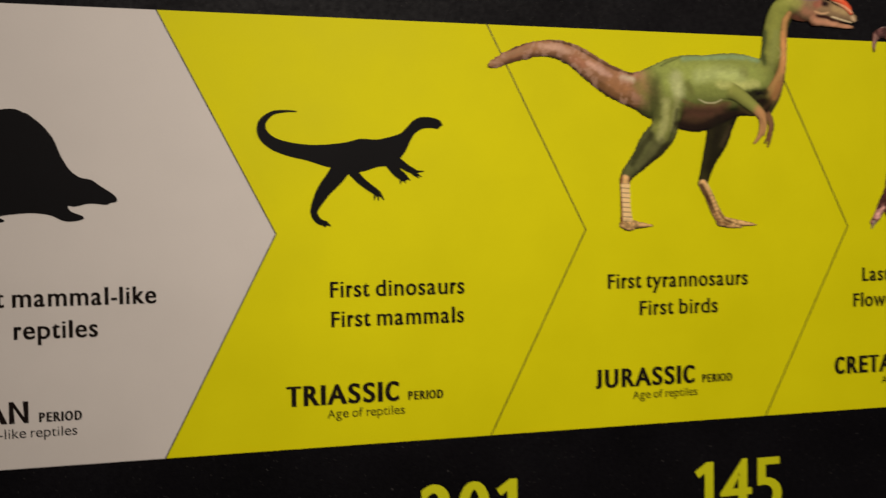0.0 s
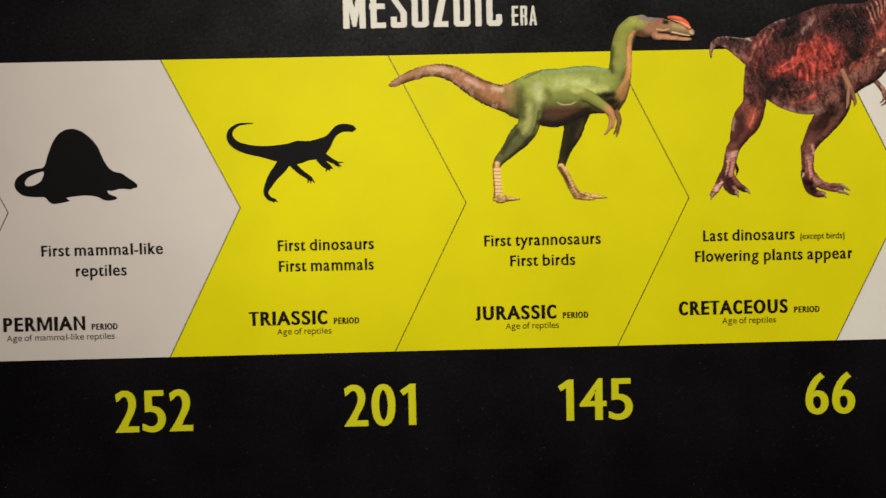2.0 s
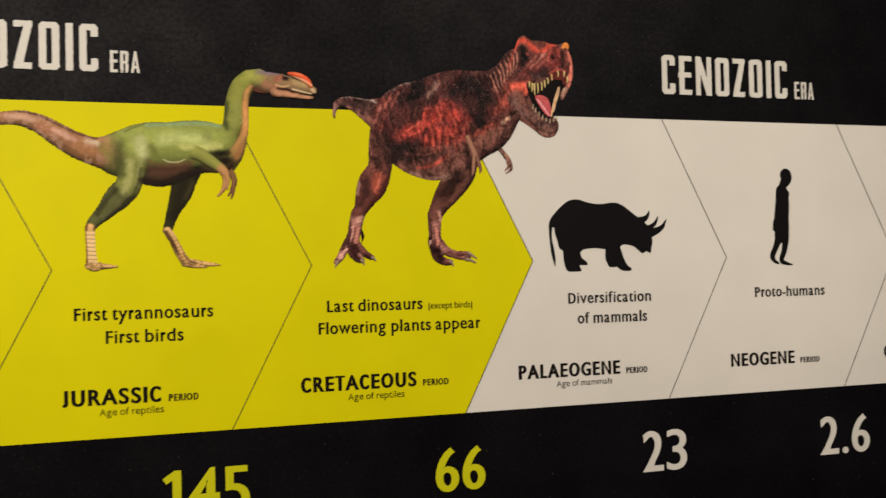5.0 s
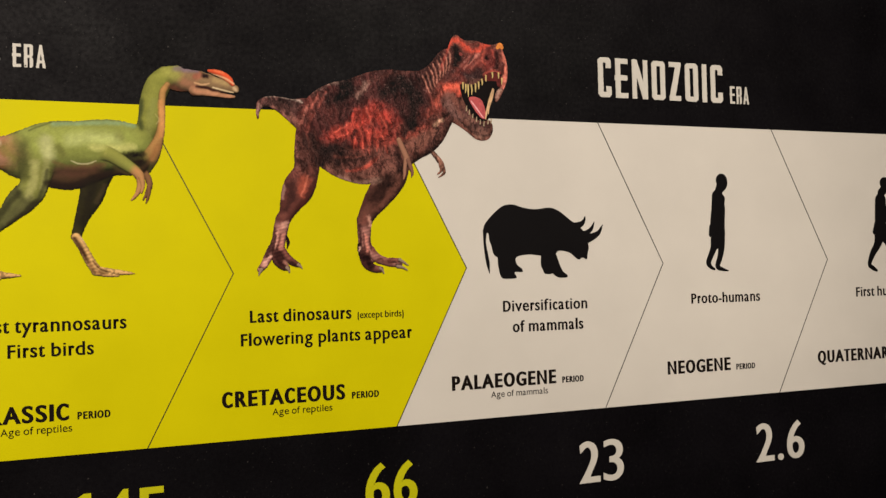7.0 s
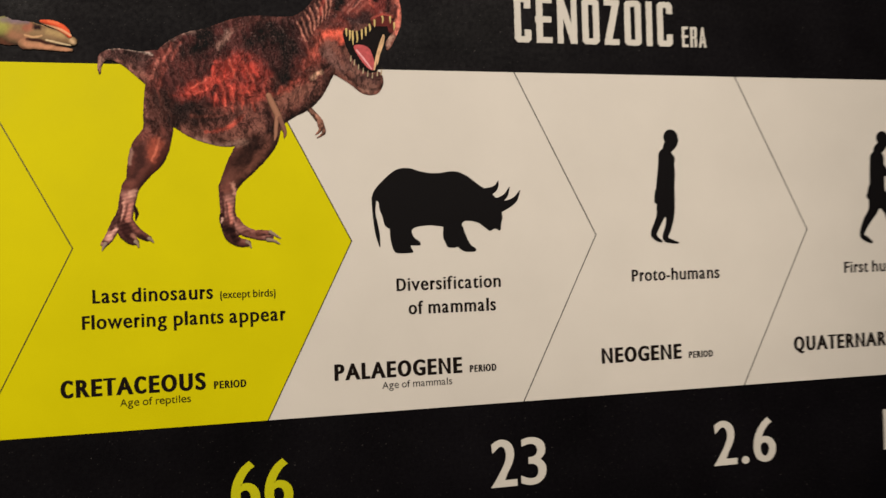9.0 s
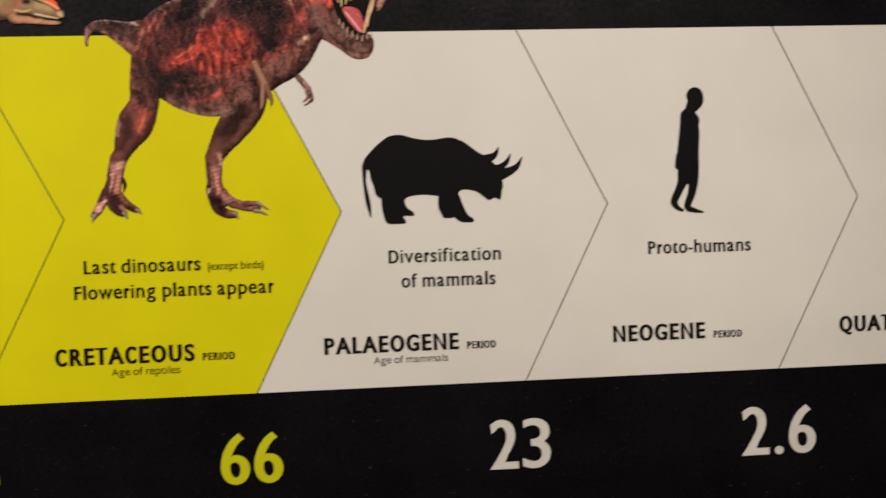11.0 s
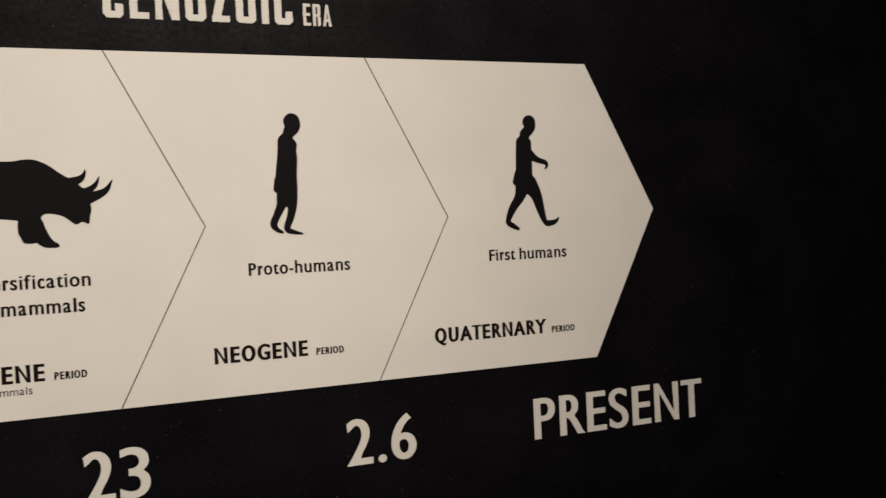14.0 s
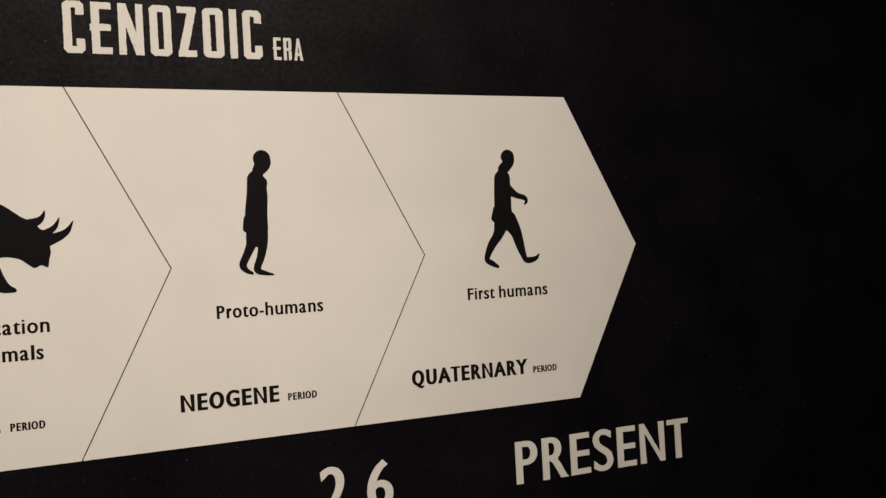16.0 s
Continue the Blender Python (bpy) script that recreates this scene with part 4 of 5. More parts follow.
add(RED_BRUSH, [(554, 89, 5.4), (546, 88, 5.4)], (190, 144, 128), 0.65)
add(RED_BRUSH, [(537, 78, 2.3), (531, 47, 2.3)], (186, 136, 120), 0.75)
add(RED_BRUSH, [(547, 71, 3.0), (541, 42, 3.0)], (180, 118, 104), 0.75)
add(RED_BRUSH, [(533, 69, 2.1), (527, 44, 2.3)], (74, 38, 38), 0.8)
add(RED_BRUSH, [(542, 71, 1.6), (536, 43, 1.8)], (92, 48, 46), 0.7)
add(RED_BRUSH, [(530, 90, 2.7), (526, 62, 3.6), (517, 33, 5.3)], (70, 37, 37), 0.85)
add(RED_BRUSH, [(535, 38, 5.3), (540, 22, 6.2), (547, 12, 3.6)], (64, 32, 31), 0.9)
add(RED_BRUSH, [(524, 31, 2.7), (511, 16, 3.5)], (196, 150, 136), 0.75)
add(RED_BRUSH, [(554, 15, 3.0), (548, 21, 2.3)], (184, 128, 112), 0.65)
add(RED_BRUSH, [(548, 40, 2.3), (560, 23, 3.2)], (140, 84, 74), 0.65)
add(RED_BRUSH, [(558, 21, 2.7), (568, 14, 2.7)], (58, 30, 30), 0.8)
add(RED_BRUSH, [(504, 11, 2.6), (508, 7, 2.3)], (42, 20, 21), 0.85)
add(RED_BRUSH, [(753, 176, 12.5), (730, 149, 13.3), (718, 136, 9.5)], (50, 29, 25), 0.88)
add(RED_BRUSH, [(770, 165, 4.8), (745, 136, 5.7), (723, 115, 4.7)], (116, 72, 60), 0.65)
add(RED_BRUSH, [(707, 145, 3.8), (699, 119, 3.8)], (88, 48, 42), 0.7)
add(RED_BRUSH, [(706, 101, 6.6), (697, 92, 5.6)], (128, 76, 67), 0.7)
add(RED_BRUSH, [(714, 88, 3.8), (710, 101, 3.8)], (196, 144, 126), 0.7)
add(RED_BRUSH, [(692, 86, 2.8), (692, 64, 4.1), (693, 44, 4.1)], (66, 34, 34), 0.85)
add(RED_BRUSH, [(704, 67, 2.5), (707, 38, 2.6)], (184, 116, 102), 0.8)
add(RED_BRUSH, [(699, 71, 1.7), (701, 44, 1.9)], (84, 44, 42), 0.7)
add(RED_BRUSH, [(716, 59, 2.5), (720, 36, 2.7)], (138, 80, 70), 0.7)
add(RED_BRUSH, [(711, 61, 1.7), (714, 40, 1.7)], (84, 44, 42), 0.7)
add(RED_BRUSH, [(701, 27, 8.5), (711, 11, 6.6)], (42, 19, 21), 0.92)
add(RED_BRUSH, [(727, 21, 4.2), (750, 13, 4.8)], (104, 58, 52), 0.75)
add(RED_BRUSH, [(724, 8, 2.8), (731, 5, 2.9)], (140, 92, 82), 0.7)
add(RED_BRUSH, [(741, 23, 2.5), (764, 20, 2.7)], (146, 92, 80), 0.7)
add(RED_BRUSH, [(692, 44, 2.3), (690, 37, 1.5)], (206, 166, 150), 0.85)
add(RED_BRUSH, [(766, 12, 3.8), (770, 14, 3.8)], (44, 20, 20), 0.7)
add(RED_BRUSH, [(783, 247, 1.9), (790, 226, 1.9), (793, 218, 1.9)], (90, 54, 46), 0.8)
add(RED_BRUSH, [(776, 249, 2.3), (784, 227, 2.3)], (206, 164, 126), 0.7)
add(RED_BRUSH, [(840, 233, 1.6), (854, 217, 1.6)], (170, 122, 104), 0.6)


# ---- the period panels ----
TOP, BOTTOM, BACK = 0.3010, -0.2994, 0.1512
TIPS = [-1.380, -0.9236, -0.4574, 0.0, 0.4560, 0.9085, 1.3658, 1.8178, 2.2833]


def edge(tip):
    return [(tip - BACK, TOP), (tip, 0.001), (tip - BACK, BOTTOM)]


def period_panel(k, material, label, divider=True):
    """One arrow-shaped sheet of the band, notched behind and pointed ahead, with the thin line at its point."""
    ob = slab("period_panel", edge(TIPS[k]) + edge(TIPS[k + 1])[::-1], SHEET, material)
    tagged(ob, label, "wall panel", "period panels of the timeline")
    if divider:
        strip("divider_line", edge(TIPS[k + 1]), 0.0017, 0.0004, LINE_INK, ob, -SHEET)
    return ob


CAP, NAME, PERIOD, AGE = 0.0222, 0.0284, 0.0126, 0.0118
LINE_1, LINE_2, NAME_Z, AGE_Z = -0.0893, -0.1312, -0.2400, -0.2592


def caption(parent, text, x0, x1, z=LINE_1, cap=CAP, stem=0.212):
    lettering("caption", text, x0, x1, z, cap, TEXT_INK, parent, "", stem, -SHEET)


def period_name(parent, text, x0, x1, p0, p1, age="", a0=0, a1=0):
    lettering("period_name", text, x0, x1, NAME_Z, NAME, TEXT_INK, parent, "", 0.245, -SHEET)
    lettering("period_word", "PERIOD", p0, p1, NAME_Z, PERIOD, TEXT_INK, parent, "", 0.23, -SHEET)
    if age:
        lettering("age_line", age, a0, a1, AGE_Z, AGE, TEXT_INK, parent, "", 0.145, -SHEET)


period_panel(0, GREY, "pale grey arrow-shaped vinyl panel on the black wall")

permian = period_panel(1, GREY, "pale grey arrow-shaped panel with a sail-backed reptile silhouette, reading PERMIAN")
silhouette("sail_backed_silhouette", SAIL_BACK, permian, "black silhouette of a sail-backed reptile")
caption(permian, "First mammal-like", -0.8603, -0.6161)
caption(permian, "reptiles", -0.7926, -0.6903, LINE_2)
period_name(permian, "PERMIAN", -0.9421, -0.7773, -0.7648, -0.7124, "Age of mammal-like reptiles", -0.9360, -0.7188)

triassic = period_panel(2, YELLOW, "yellow arrow-shaped panel with a running lizard silhouette, reading TRIASSIC")
silhouette("lizard_silhouette", LIZARD, triassic, "black silhouette of a running long-tailed reptile")
caption(triassic, "First dinosaurs", -0.3843, -0.1894)
caption(triassic, "First mammals", -0.3832, -0.1905, LINE_2)
period_name(triassic, "TRIASSIC", -0.4471, -0.2876, -0.2749, -0.2231, "Age of reptiles", -0.3904, -0.2801)
strip("crease", [(-0.172, 0.070), (-0.10, 0.078), (-0.03, 0.083)], 0.0010, 0.0003, YELLOW, triassic, -SHEET)

jurassic = period_panel(3, YELLOW, "yellow arrow-shaped panel under a green dinosaur, reading JURASSIC")
caption(jurassic, "First tyrannosaurs", 0.0352, 0.2735)
caption(jurassic, "First birds", 0.0874, 0.2206, LINE_2)
period_name(jurassic, "JURASSIC", 0.0146, 0.1803, 0.1931, 0.2454, "Age of reptiles", 0.0756, 0.1846)

cretaceous = period_panel(4, YELLOW, "yellow arrow-shaped panel under a red dinosaur, reading CRETACEOUS")
caption(cretaceous, "Last dinosaurs", 0.4838, 0.6728)
caption(cretaceous, "(except birds)", 0.6845, 0.7758, LINE_1, 0.0120, 0.18)
caption(cretaceous, "Flowering plants appear", 0.4669, 0.7919, LINE_2)
period_name(cretaceous, "CRETACEOUS", 0.4317, 0.6573, 0.6702, 0.7230, "Age of reptiles", 0.5213, 0.6325)

palaeogene = period_panel(5, WHITE, "white arrow-shaped panel with a rhinoceros silhouette, reading PALAEOGENE")
silhouette("rhinoceros_silhouette", RHINO, palaeogene, "black silhouette of a horned rhinoceros")
caption(palaeogene, "Diversification", 0.9852, 1.1774)
caption(palaeogene, "of mammals", 1.0056, 1.1668, LINE_2)
period_name(palaeogene, "PALAEOGENE", 0.8717, 1.1004, 1.1143, 1.1641, "Age of mammals", 0.9547, 1.0810)

neogene = period_panel(6, WHITE, "white arrow-shaped panel with a plain upright shape, reading NEOGENE")
silhouette("upright_silhouette", UPRIGHT_A, neogene, "plain black upright shape", 1.0)
caption(neogene, "Proto-humans", 1.4357, 1.6202)
period_name(neogene, "NEOGENE", 1.3697, 1.5343, 1.5494, 1.6008)

quaternary = period_panel(7, WHITE, "white arrow-shaped end panel with a striding shape, reading QUATERNARY", False)
silhouette("striding_silhouette", UPRIGHT_B, quaternary, "plain black striding shape", 1.0)
caption(quaternary, "First humans", 1.9005, 2.0717)
period_name(quaternary, "QUATERNARY", 1.7794, 2.0177, 2.0307, 2.0828)


# ---- dates under the band ----
def date(text, x0, x1, material, label, cap=0.0848):
    ob = tagged(anchor("date_numeral", x0, -0.4515), label, "numeral", "dates of the timeline")
    for bm in letters_of(text, x0, x1, -0.4515, cap, 0.185, 0.0010):
        kind = "letter" if text.isalpha() else "digit"
        hang(link(kind, as_mesh(kind, bm), material), ob)


date("252", -0.7238, -0.5668, DIM_YELLOW, "yellow numeral 252 on the black wall")
date("201", -0.2589, -0.1117, DIM_YELLOW, "yellow numeral 201 on the black wall")
date("145", 0.1802, 0.3342, DIM_YELLOW, "yellow numeral 145 on the black wall")
date("66", 0.6923, 0.7959, DIM_YELLOW, "yellow numeral 66 on the black wall")
date("23", 1.1486, 1.2544, NUMBER_WHITE, "white numeral 23 on the black wall")
date("2.6", 1.5970, 1.7327, NUMBER_WHITE, "white numeral 2.6 on the black wall")
date("PRESENT", 1.9821, 2.3876, NUMBER_WHITE, "white word PRESENT on the black wall", 0.0815)

# ---- era headings: tall worn block capitals, drawn on a grid 76 high with stems 11 wide ----
def slot_letter(w, s=11, c=5):
    return [("fill", [(0, c), (c, 0), (w - c, 0), (w, c), (w, 76 - c), (w - c, 76), (c, 76), (0, 76 - c)]),
            ("cut", [(s, s - 1), (w - s, s - 1), (w - s, 77 - s), (s, 77 - s)])]


GLYPHS = {}
GLYPHS["M"] = (40, [("fill", [(0, 0), (11, 0), (11, 76), (0, 76)]), ("fill", [(29, 0), (40, 0), (40, 76), (29, 76)]),
               ("fill", [(2, 76), (12, 76), (20, 36), (28, 76), (38, 76), (23, 3), (17, 3)])])
GLYPHS["N"] = (34, [("fill", [(0, 0), (10, 0), (10, 76), (0, 76)]), ("fill", [(24, 0), (34, 0), (34, 76), (24, 76)]),
               ("fill", [(0, 76), (11, 76), (34, 0), (23, 0)])])
GLYPHS["E"] = (27, [("fill", [(0, 0), (11, 0), (11, 76), (0, 76)]), ("fill", [(0, 66), (27, 66), (27, 76), (0, 76)]),
               ("fill", [(0, 0), (27, 0), (27, 10), (0, 10)]), ("fill", [(-2, 34), (26, 34), (26, 44), (-2, 44)])])
GLYPHS["S"] = (29, [("fill", [(4, 76), (0, 72), (0, 52), (18, 26), (18, 10), (11, 10), (11, 20), (0, 20), (0, 4), (4, 0), (25, 0), (29, 4),
(29, 27), (11, 54), (11, 66), (18, 66), (18, 56), (29, 56), (29, 72), (25, 76)])])
GLYPHS["O"] = (30, slot_letter(30))
GLYPHS["Z"] = (27, [("fill", [(0, 66), (27, 66), (27, 76), (0, 76)]), ("fill", [(0, 0), (26, 0), (26, 10), (0, 10)]),
               ("fill", [(15, 70), (27, 70), (13, 6), (0, 6)])])
GLYPHS["I"] = (11, [("fill", [(0, 0), (11, 0), (11, 76), (0, 76)])])
GLYPHS["C"] = (28, slot_letter(28) + [("cut", [(11, 21), (30, 21), (30, 56), (11, 56)])])
GLYPHS["R"] = (29, slot_letter(29) + [("cut", [(11, -2), (18, -2), (18, 30), (11, 30)]), ("fill", [(8, 32), (24, 32), (24, 41), (8, 41)]),
                    ("fill", [(0, 0), (11, 0), (11, 76), (0, 76)]), ("cut", [(25, 34), (31, 27), (31, 43)])])
GLYPHS["A"] = (32, [("fill", [(0, 0), (10, 0), (18, 70), (20, 76), (12, 76)]), ("fill", [(32, 0), (22, 0), (14, 70), (12, 76), (20, 76)]),
               ("fill", [(7, 16), (25, 16), (24, 25), (8, 25)])])


def block_word(word, gap, x0, x1, base, cap):
    """The word's letters placed between x0 and x1 (mm), as one list of outlines per letter."""
    total = sum(GLYPHS[c][0] for c in word) + gap * (len(word) - 1)
    out, at = [], 0
    for c in word:
        w, shape = GLYPHS[c]
        out.append([(kind, [(x0 + (at + x) * (x1 - x0) / total, base + z * cap / 76) for x, z in pts]) for kind, pts in shape])
        at += w + gap
    return out


def worn(shape, cap):
    def field(x, z):
        f = shape_field(x, z, shape, 0)
        wear = value_noise(x, z, 2.2, 4) + 0.7 * value_noise(x, z, 5.5, 5)
        f = f + 0.8 * (wear - 0.85) * cap / 85
        pits = value_noise(x, z, 1.6, 8) * value_noise(x, z, 9.0, 9)
        return np.maximum(f, (pits - 0.80) * 12)
    return field


def era_heading(word, x0, x1, e0, e1, label):
    heading = tagged(anchor("era_heading", x0 / 1000, 0.3565), label, "lettering", "era headings")
    for text, a, b, cap in ((word, x0, x1, 85.0), ("ERA", e0, e1, 39.5)):
        for shape in block_word(text, 9, a, b, 356.5, cap):
            mesh = contour_mesh("letter", worn(shape, cap), span(shape, 4), 0.8 if cap > 50 else 0.6, 0.0010)
            hang(link("letter", mesh, NUMBER_WHITE), heading)


era_heading("MESOZOIC", -239.7, 81.1, 100.9, 151.4, "off-white worn block lettering MESOZOIC ERA on the black wall")
era_heading("CENOZOIC", 1218.8, 1536.7, 1556.3, 1608.0, "off-white worn block lettering CENOZOIC ERA on the black wall")


# ---- the two colour prints ----
def srgb(r, g, b):
    c = np.array([r, g, b]) / 255
    return np.where(c < 0.04045, c / 12.92, ((c + 0.055) / 1.055) ** 2.4)


def smooth(a, b, v):
    t = np.clip((v - a) / (b - a), 0, 1)
    return t * t * (3 - 2 * t)


def fbm(x, z, size, seed):
    return 0.5 * value_noise(x, z, size, seed) + 0.3 * value_noise(x, z, size / 2.3, seed + 1) + 0.2 * value_noise(x, z, size / 5.1, seed + 2)


def deepened(ink, middle, power):
    """The print's contrast, raised about a middle tone."""
    tone = np.maximum(ink.mean(1, keepdims=True), 1e-4)
    return ink * (tone / middle) ** (power - 1)


def close_to(x, z, points, margin):
    """Which points lie in the rectangle round a limb."""
    x0, x1, z0, z1 = span([("limb", points)], margin + 4)
    return (x > x0) & (x < x1) & (z > z0) & (z < z1)


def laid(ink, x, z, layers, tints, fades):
    """Limbs laid over what is there, the light and shade that round each one put into its tint."""
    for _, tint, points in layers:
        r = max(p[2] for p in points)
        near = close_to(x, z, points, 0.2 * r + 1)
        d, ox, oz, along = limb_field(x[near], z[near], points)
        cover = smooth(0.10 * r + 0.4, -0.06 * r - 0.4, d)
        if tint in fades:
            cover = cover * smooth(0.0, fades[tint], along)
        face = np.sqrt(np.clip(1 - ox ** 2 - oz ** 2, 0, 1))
        # top-lit rounding painted into the ink: lighter above, darker below and at the rim
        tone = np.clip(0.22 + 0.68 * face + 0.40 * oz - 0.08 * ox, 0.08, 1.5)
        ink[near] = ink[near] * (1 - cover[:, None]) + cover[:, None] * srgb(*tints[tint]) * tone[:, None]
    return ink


def inked(x, z, layers, tints, fades, brushes, texture, rough):
    """The ink at each point: the layers' tints laid over one another from back to front, the light and shade painted on
    each limb, the brush strokes, and the skin's texture."""
    ink = np.tile(srgb(*tints[layers[0][1]]), (len(x), 1))
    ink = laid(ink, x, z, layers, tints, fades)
    # strokes hold painted highlights and shadows as well as markings
    for points, colour, strength in brushes:
        r = max(p[2] for p in points)
        near = close_to(x, z, points, r + 6)
        u, v = x[near], z[near]
        k = rough * min(1.0, r / 6)
        bent = limb_field(u + k * (fbm(u, v, 9, 81) - 0.5), v + k * (fbm(u, v, 9, 86) - 0.5), points)[0]
        q = smooth(0.8 * r, -0.8 * r, bent) * strength
        q = np.clip(q * (0.75 + 0.5 * fbm(x[near], z[near], 7, 23)), 0, 1)[:, None]
        ink[near] = ink[near] * (1 - q) + q * srgb(*colour)
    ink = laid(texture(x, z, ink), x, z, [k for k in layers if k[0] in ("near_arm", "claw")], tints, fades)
    return np.clip(ink * (0.92 + 0.16 * fbm(x, z, 3.5, 70))[:, None], 0.003, 0.9)


def give_ink(mesh, ink):
    layer = mesh.attributes.new("ink", "FLOAT_COLOR", "POINT")
    layer.data.foreach_set("color", np.column_stack([ink, np.ones(len(ink))]).ravel())


def wall_points(mesh):
    co = np.empty(len(mesh.vertices) * 3)
    mesh.vertices.foreach_get("co", co)
    return co[0::3] * 1000, (co[2::3] - MID) * 1000


def layered_field(layers, fuzz, size):
    def field(x, z):
        f = np.full(x.shape, 1e9)
        for _, _, points in layers:
            near = close_to(x, z, points, 3)
            f[near] = np.minimum(f[near], limb_field(x[near], z[near], points)[0])
        return f + fuzz * (value_noise(x, z, size, 6) + 0.6 * value_noise(x, z, size * 2.7, 7) - 0.8)
    return field


def colour_print(name, layers, fuzz, size, ink, label, more=None, shaggy=""):
    """A printed animal: its trunk, with each other limb as a part a hair above; all share one painting."""
    depth, made = PRINT + 0.0006, {}
    order = ["trunk"] + [p for p in dict.fromkeys(k[0] for k in layers) if p not in ("trunk", "claw")]
    jobs = [(p, [k for k in layers if k[0] == p]) for p in order] + [("claw", [k]) for k in layers if k[0] == "claw"]
    thing = None
    for part_name, rows in jobs:
        reach = span([("limb", k[2]) for k in rows])
        field = layered_field(rows, fuzz * (1.5 if part_name == shaggy else 1.0), size)
        if part_name == "trunk" and more:
            extra, wide = more
            reach, field = wide, lambda x, z, f=field: np.minimum(f(x, z), extra(x, z))
        mesh = contour_mesh(part_name, field, reach, 0.85, depth)
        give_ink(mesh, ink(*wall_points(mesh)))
        depth += 0.00004
        if thing is None:
            thing = tagged(link(name, mesh, ART, None, "", -SHEET), label, "dinosaur picture", "dinosaur pictures")
        else:
            link(part_name, mesh, ART, thing)
    return thing


# green feathered dinosaur
GREEN_TINTS = {
    "olive_dark": (66, 62, 34), "olive": (104, 106, 64), "tan": (218, 174, 118), "tan_hand": (196, 146, 94), "tan_dark": (140, 100, 70), "mauve": (164, 118, 88),
    "brown": (92, 68, 48), "green": (150, 160, 84), "green_mid": (148, 152, 74), "green_leg": (142, 146, 78), "orange_tan": (186, 140, 88),
    "head": (150, 122, 92), "head_low": (168, 126, 98), "crest": (228, 92, 58)}

def feathers(x, z, ink):
    turn = 0.45 + 0.5 * np.clip((x - 290) / 40, 0, 1)                       # the plumage turns up along the neck
    along, across = x * np.cos(turn) + z * np.sin(turn), z * np.cos(turn) - x * np.sin(turn)
    hair = value_noise(along / 5.0, across / 1.3, 1.0, 11) + 0.6 * value_noise(along / 9.0, across / 2.6, 1.0, 13)
    mottle = smooth(0.3, 0.7, fbm(x, z, 16, 12))
    ink = ink * (0.86 + 0.09 * hair + 0.14 * mottle)[:, None]
    tail = smooth(110, 60, x) * (z > 190) * smooth(0.48, 0.62, fbm(x, z, 11, 15))
    ink = ink * (1 - 0.30 * tail[:, None]) + 0.30 * tail[:, None] * srgb(200, 162, 148)
    # pale scutes with dark joints down the front of the near shank
    shank = smooth(72, 68, z) * smooth(10, 14, z) * smooth(58, 60, x - 0.06 * (40 - z)) * (x < 76)
    joint = smooth(0.60, 1.0, np.sin(z * 0.87 + 0.05 * x))
    ink = ink * (1 - shank[:, None]) + shank[:, None] * srgb(218, 184, 136) * (1 - 0.6 * joint)[:, None]
    foot = smooth(20, 10, z)
    ink = ink * (1 - foot * 0.45 * smooth(0.42, 0.62, value_noise(x, z * 1.2, 3.4, 17)))[:, None]
    far_shank = (x > 205) & (x < 240) & (z < 55) & (z > 14)
    scale = smooth(0.25, 0.75, 0.5 + 0.5 * np.sin(z * 0.9 - 0.35 * x))
    ink = np.where(far_shank[:, None], ink * (0.8 + 0.3 * scale)[:, None], ink)
    return deepened(ink, 0.24, 1.22) * np.array([1.0, 1.0, 0.9])


GREEN_FADES = {"tan_hand": 0.25, "green_leg": 0.55, "olive": 0.25, "green": 0.28, "brown": 0.2, "orange_tan": 0.25, "green_mid": 0.3, "head": 0.3, "mauve": 0.0001}
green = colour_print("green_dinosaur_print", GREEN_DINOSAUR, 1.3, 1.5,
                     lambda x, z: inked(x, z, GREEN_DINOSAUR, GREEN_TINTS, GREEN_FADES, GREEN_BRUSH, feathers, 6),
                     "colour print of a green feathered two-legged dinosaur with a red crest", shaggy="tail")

# red horned dinosaur with its mouth wide open
RED_TINTS = {
    "rbody": (92, 48, 46), "rtail": (104, 66, 62), "rbelly": (116, 68, 60), "rneck": (124, 66, 58), "rjaw": (124, 76, 66), "rleg": (116, 66, 58),
    "rleg_dark": (112, 70, 60), "rfoot": (164, 112, 102), "rfoot_dark": (112, 68, 62), "bone": (172, 124, 100), "bone_dark": (140, 98, 82), "claw": (158, 136, 118), "spur": (52, 28, 26)}

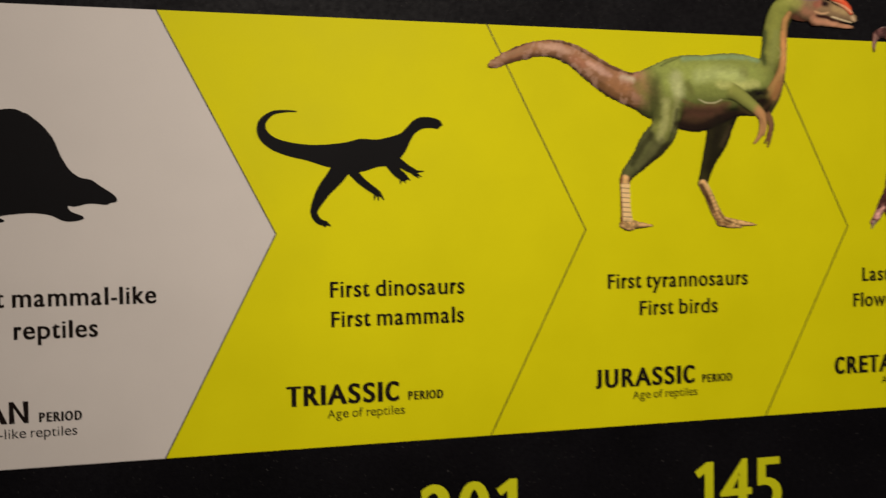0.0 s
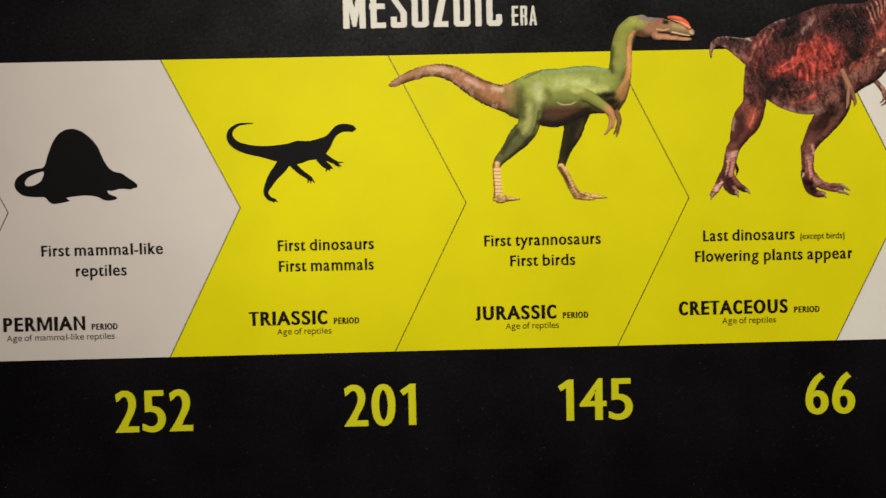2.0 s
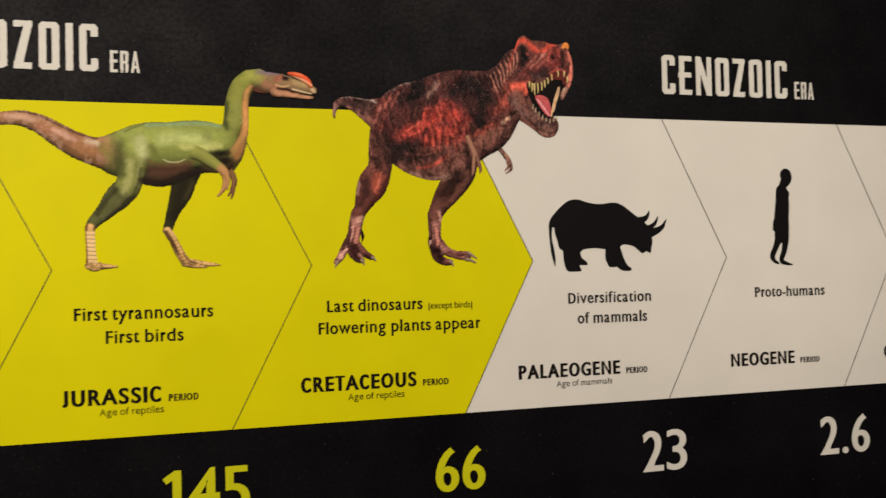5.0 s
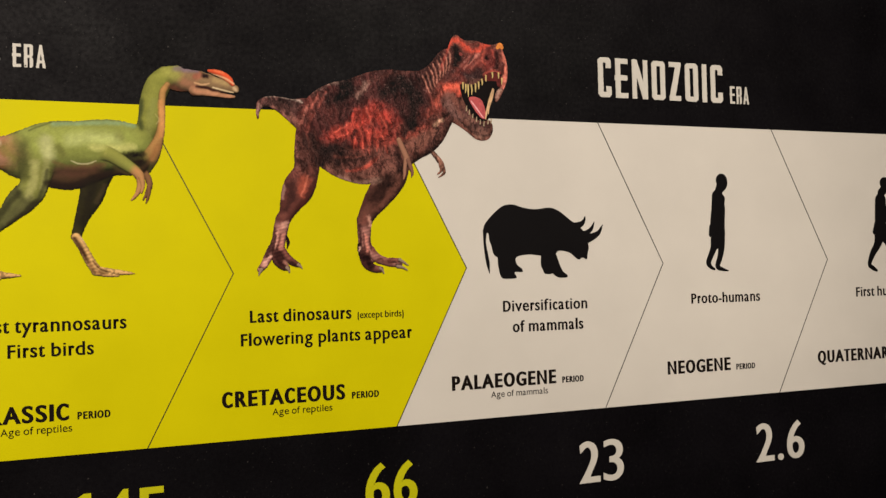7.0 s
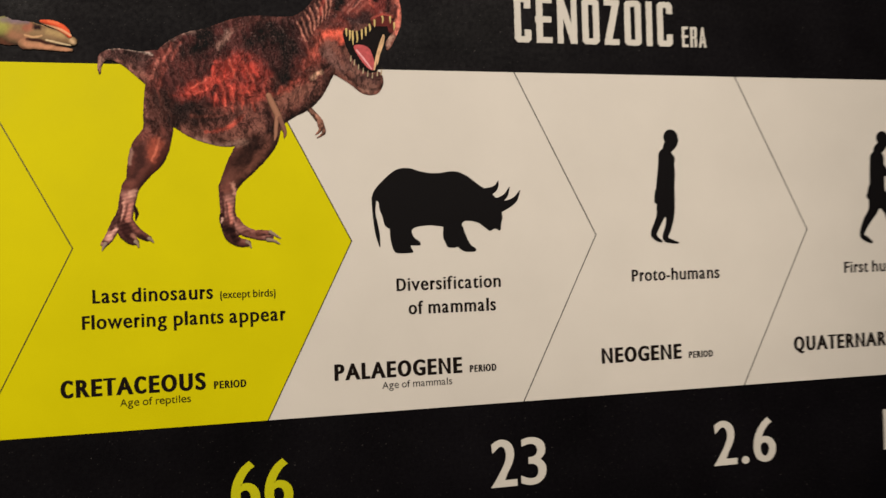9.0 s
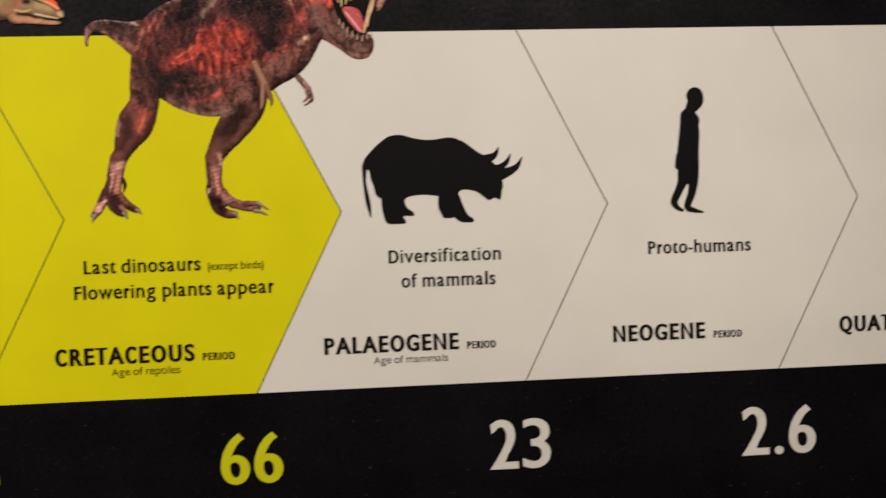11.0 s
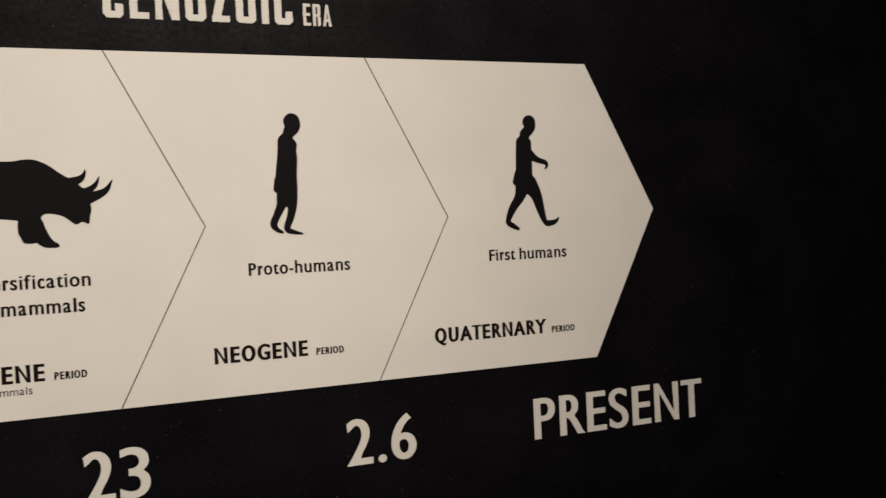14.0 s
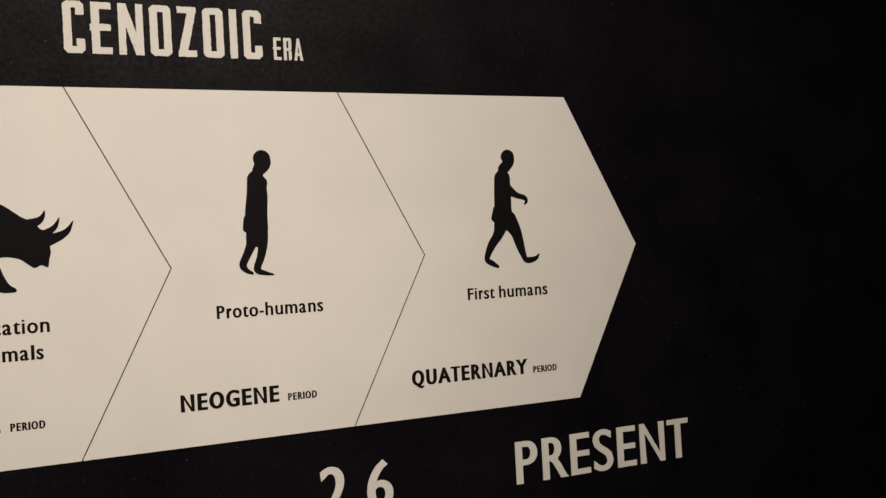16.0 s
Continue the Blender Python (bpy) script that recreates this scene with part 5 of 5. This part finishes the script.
def hide(x, z, ink):
    wx, wz = x + 9 * fbm(x, z, 16, 61), z + 9 * fbm(x, z, 16, 66)
    body, head = smooth(150, 200, z), smooth(860, 880, x)
    mottle = smooth(0.30, 0.70, fbm(wx, wz, 15, 31))
    # hair-like streaks that hang down the flank and run round the body
    streak = smooth(0.34, 0.66, fbm(wx * 1.05 + wz * 0.25, wz * 0.30 - wx * 0.10, 6.5, 38))
    ink = ink * (0.88 + 0.20 * (mottle - 0.5) + body * (1 - 0.6 * head) * 0.62 * (streak - 0.5))[:, None]
    stripe = smooth(0.50, 0.62, fbm(wx * 0.9 - wz * 0.35, wz * 0.32 + wx * 0.12, 11, 57)) * smooth(235, 290, z + 0.15 * (x - 700)) * (1 - head)
    ink = ink * (1 - 0.40 * stripe)[:, None]
    # wrinkles, their shaded crease and lit edge put into the colour
    wrinkle = 1 - np.abs(2 * fbm(wx * 0.9 + wz * 0.2, wz * 0.45 - wx * 0.15, 9, 44) - 1)
    crack, lit = smooth(0.90, 0.98, wrinkle), smooth(0.70, 0.82, wrinkle) * smooth(0.92, 0.86, wrinkle)
    ink = ink * (1 - 0.30 * crack * body)[:, None] + (0.030 * lit * body)[:, None] * np.array([1.0, 0.60, 0.54])
    glint = smooth(0.84, 0.94, value_noise(x, z, 2.6, 49)) * smooth(250, 330, z)
    ink = ink + (0.06 * glint)[:, None] * np.array([1.0, 0.74, 0.68])
    # dark specks on the pale belly, chest and chin
    under = smooth(262, 235, z - 0.35 * (x - 700)) * (z > 160) * (x > 650) + (x > 885) * (z < 300)
    speck = smooth(0.56, 0.68, fbm(wx, wz, 5.0, 47)) * np.clip(under, 0, 1)
    ink = ink * (1 - 0.45 * speck)[:, None]
    shank = smooth(92, 80, z) * smooth(10, 25, z)
    scute = smooth(0.2, 0.8, 0.5 + 0.5 * np.sin(z * 0.95 - 0.28 * x))
    return deepened(ink * (1 + shank * 0.22 * (scute - 0.5))[:, None], 0.075, 1.38)


SKULL = [("head", "rneck", [(895, 420, 30), (930, 415, 32), (975, 415, 34)])]
RED_FADES = {"rfoot": 0.3, "rneck": 0.3, "rleg": 0.3, "rleg_dark": 0.15, "rbelly": 0.2}
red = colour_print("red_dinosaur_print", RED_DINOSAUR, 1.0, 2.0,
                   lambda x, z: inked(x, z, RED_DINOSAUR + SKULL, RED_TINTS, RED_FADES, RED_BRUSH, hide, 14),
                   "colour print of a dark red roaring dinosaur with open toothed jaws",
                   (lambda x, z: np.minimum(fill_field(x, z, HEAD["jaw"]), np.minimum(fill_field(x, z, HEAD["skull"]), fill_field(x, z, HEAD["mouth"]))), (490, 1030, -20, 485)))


def patch(name, field, box_mm, tint, parent, depth, wobble, step=0.6):
    """A small area of flat ink over the print, with painterly unevenness."""
    me = contour_mesh(name, field, box_mm, step, depth)
    x, z = wall_points(me)
    give_ink(me, srgb(*tint) * (1 - wobble + 2 * wobble * fbm(x, z, 6, 51))[:, None])
    return link(name, me, ART, parent)


def outline_patch(name, points, tint, depth, wobble):
    return patch(name, lambda x, z: fill_field(x, z, points), span([("fill", points)], 3), tint, red, depth, wobble)


def limb_patch(name, points, tint, depth, wobble=0.3, parent=None, step=0.6):
    return patch(name, lambda x, z: limb_field(x, z, points)[0], span([("limb", points)], 3), tint, parent or red, depth, wobble, step)


outline_patch("mouth", HEAD["mouth"], (14, 8, 8), 0.00155, 0.5)
limb_patch("palate", [(959, 381, 4.6), (973, 386, 9.2), (987, 383, 6.9), (989, 370, 4.6)], (92, 36, 33), 0.00157, 0.5)
outline_patch("tongue", HEAD["tongue"], (190, 88, 90), 0.0016, 0.3)
# pale line for the light along the tongue, put in as colour
limb_patch("tongue_highlight", [(927, 334, 1.4), (939, 319, 1.6), (952, 302, 1.1)], (232, 168, 172), 0.00162, 0.2)
limb_patch("eye", [(906, 428, 2.9), (908, 427, 2.9)], (136, 66, 60), 0.0015)
limb_patch("nose_horn", [(987, 446, 3.5), (993, 451, 5.1), (997, 446, 3.5)], (228, 140, 66), 0.0015)
UPPER_TEETH, LOWER_TEETH, SALIVA = [], [], []
add(UPPER_TEETH, [(910, 370, 1.7), (910, 363, 1.5), (910, 357, 0.6)])
add(UPPER_TEETH, [(916, 367, 1.7), (916, 357, 1.5), (915, 350, 0.6)])
add(UPPER_TEETH, [(921, 366, 1.7), (921, 354, 1.5), (921, 343, 0.6)])
add(UPPER_TEETH, [(928, 366, 1.7), (929, 356, 1.5), (928, 347, 0.6)])
add(UPPER_TEETH, [(937, 369, 1.7), (937, 360, 1.5), (937, 353, 0.6)])
add(UPPER_TEETH, [(944, 373, 1.7), (944, 365, 1.5), (944, 359, 0.6)])
add(UPPER_TEETH, [(951, 379, 1.7), (952, 372, 1.5), (951, 367, 0.6)])
add(UPPER_TEETH, [(960, 387, 1.7), (960, 380, 1.5), (960, 375, 0.6)])
add(UPPER_TEETH, [(974, 394, 1.7), (975, 388, 1.5), (974, 383, 0.6)])
add(UPPER_TEETH, [(988, 394, 1.7), (988, 388, 1.5), (988, 383, 0.6)])
add(UPPER_TEETH, [(995, 383, 1.7), (995, 377, 1.5), (994, 371, 0.6)])
add(LOWER_TEETH, [(916, 315, 1.2), (917, 324, 0.6)])
add(LOWER_TEETH, [(922, 308, 1.2), (923, 317, 0.6)])
add(LOWER_TEETH, [(929, 301, 1.2), (930, 309, 0.6)])
add(LOWER_TEETH, [(937, 294, 1.2), (938, 303, 0.6)])
add(LOWER_TEETH, [(945, 289, 1.2), (946, 298, 0.6)])
add(LOWER_TEETH, [(953, 286, 1.3), (954, 295, 0.6)])
add(LOWER_TEETH, [(962, 290, 1.3), (963, 299, 0.6)])
add(LOWER_TEETH, [(969, 292, 1.3), (970, 301, 0.6)])
add(SALIVA, [(975, 361, 1.6), (968, 342, 2.1), (961, 318, 2.1), (957, 300, 1.4)])
add(SALIVA, [(976, 359, 1.4), (973, 345, 1.8), (966, 325, 1.4), (963, 310, 0.9)])
for (row,) in UPPER_TEETH:
    limb_patch("tooth", row, (206, 182, 118), 0.00166)
for (row,) in LOWER_TEETH:
    limb_patch("tooth", row, (176, 158, 130), 0.00166)
for (row,) in SALIVA:
    limb_patch("saliva_strand", row, (216, 178, 136), 0.00168)

for me in CACHE.values():
    bpy.data.meshes.remove(me)
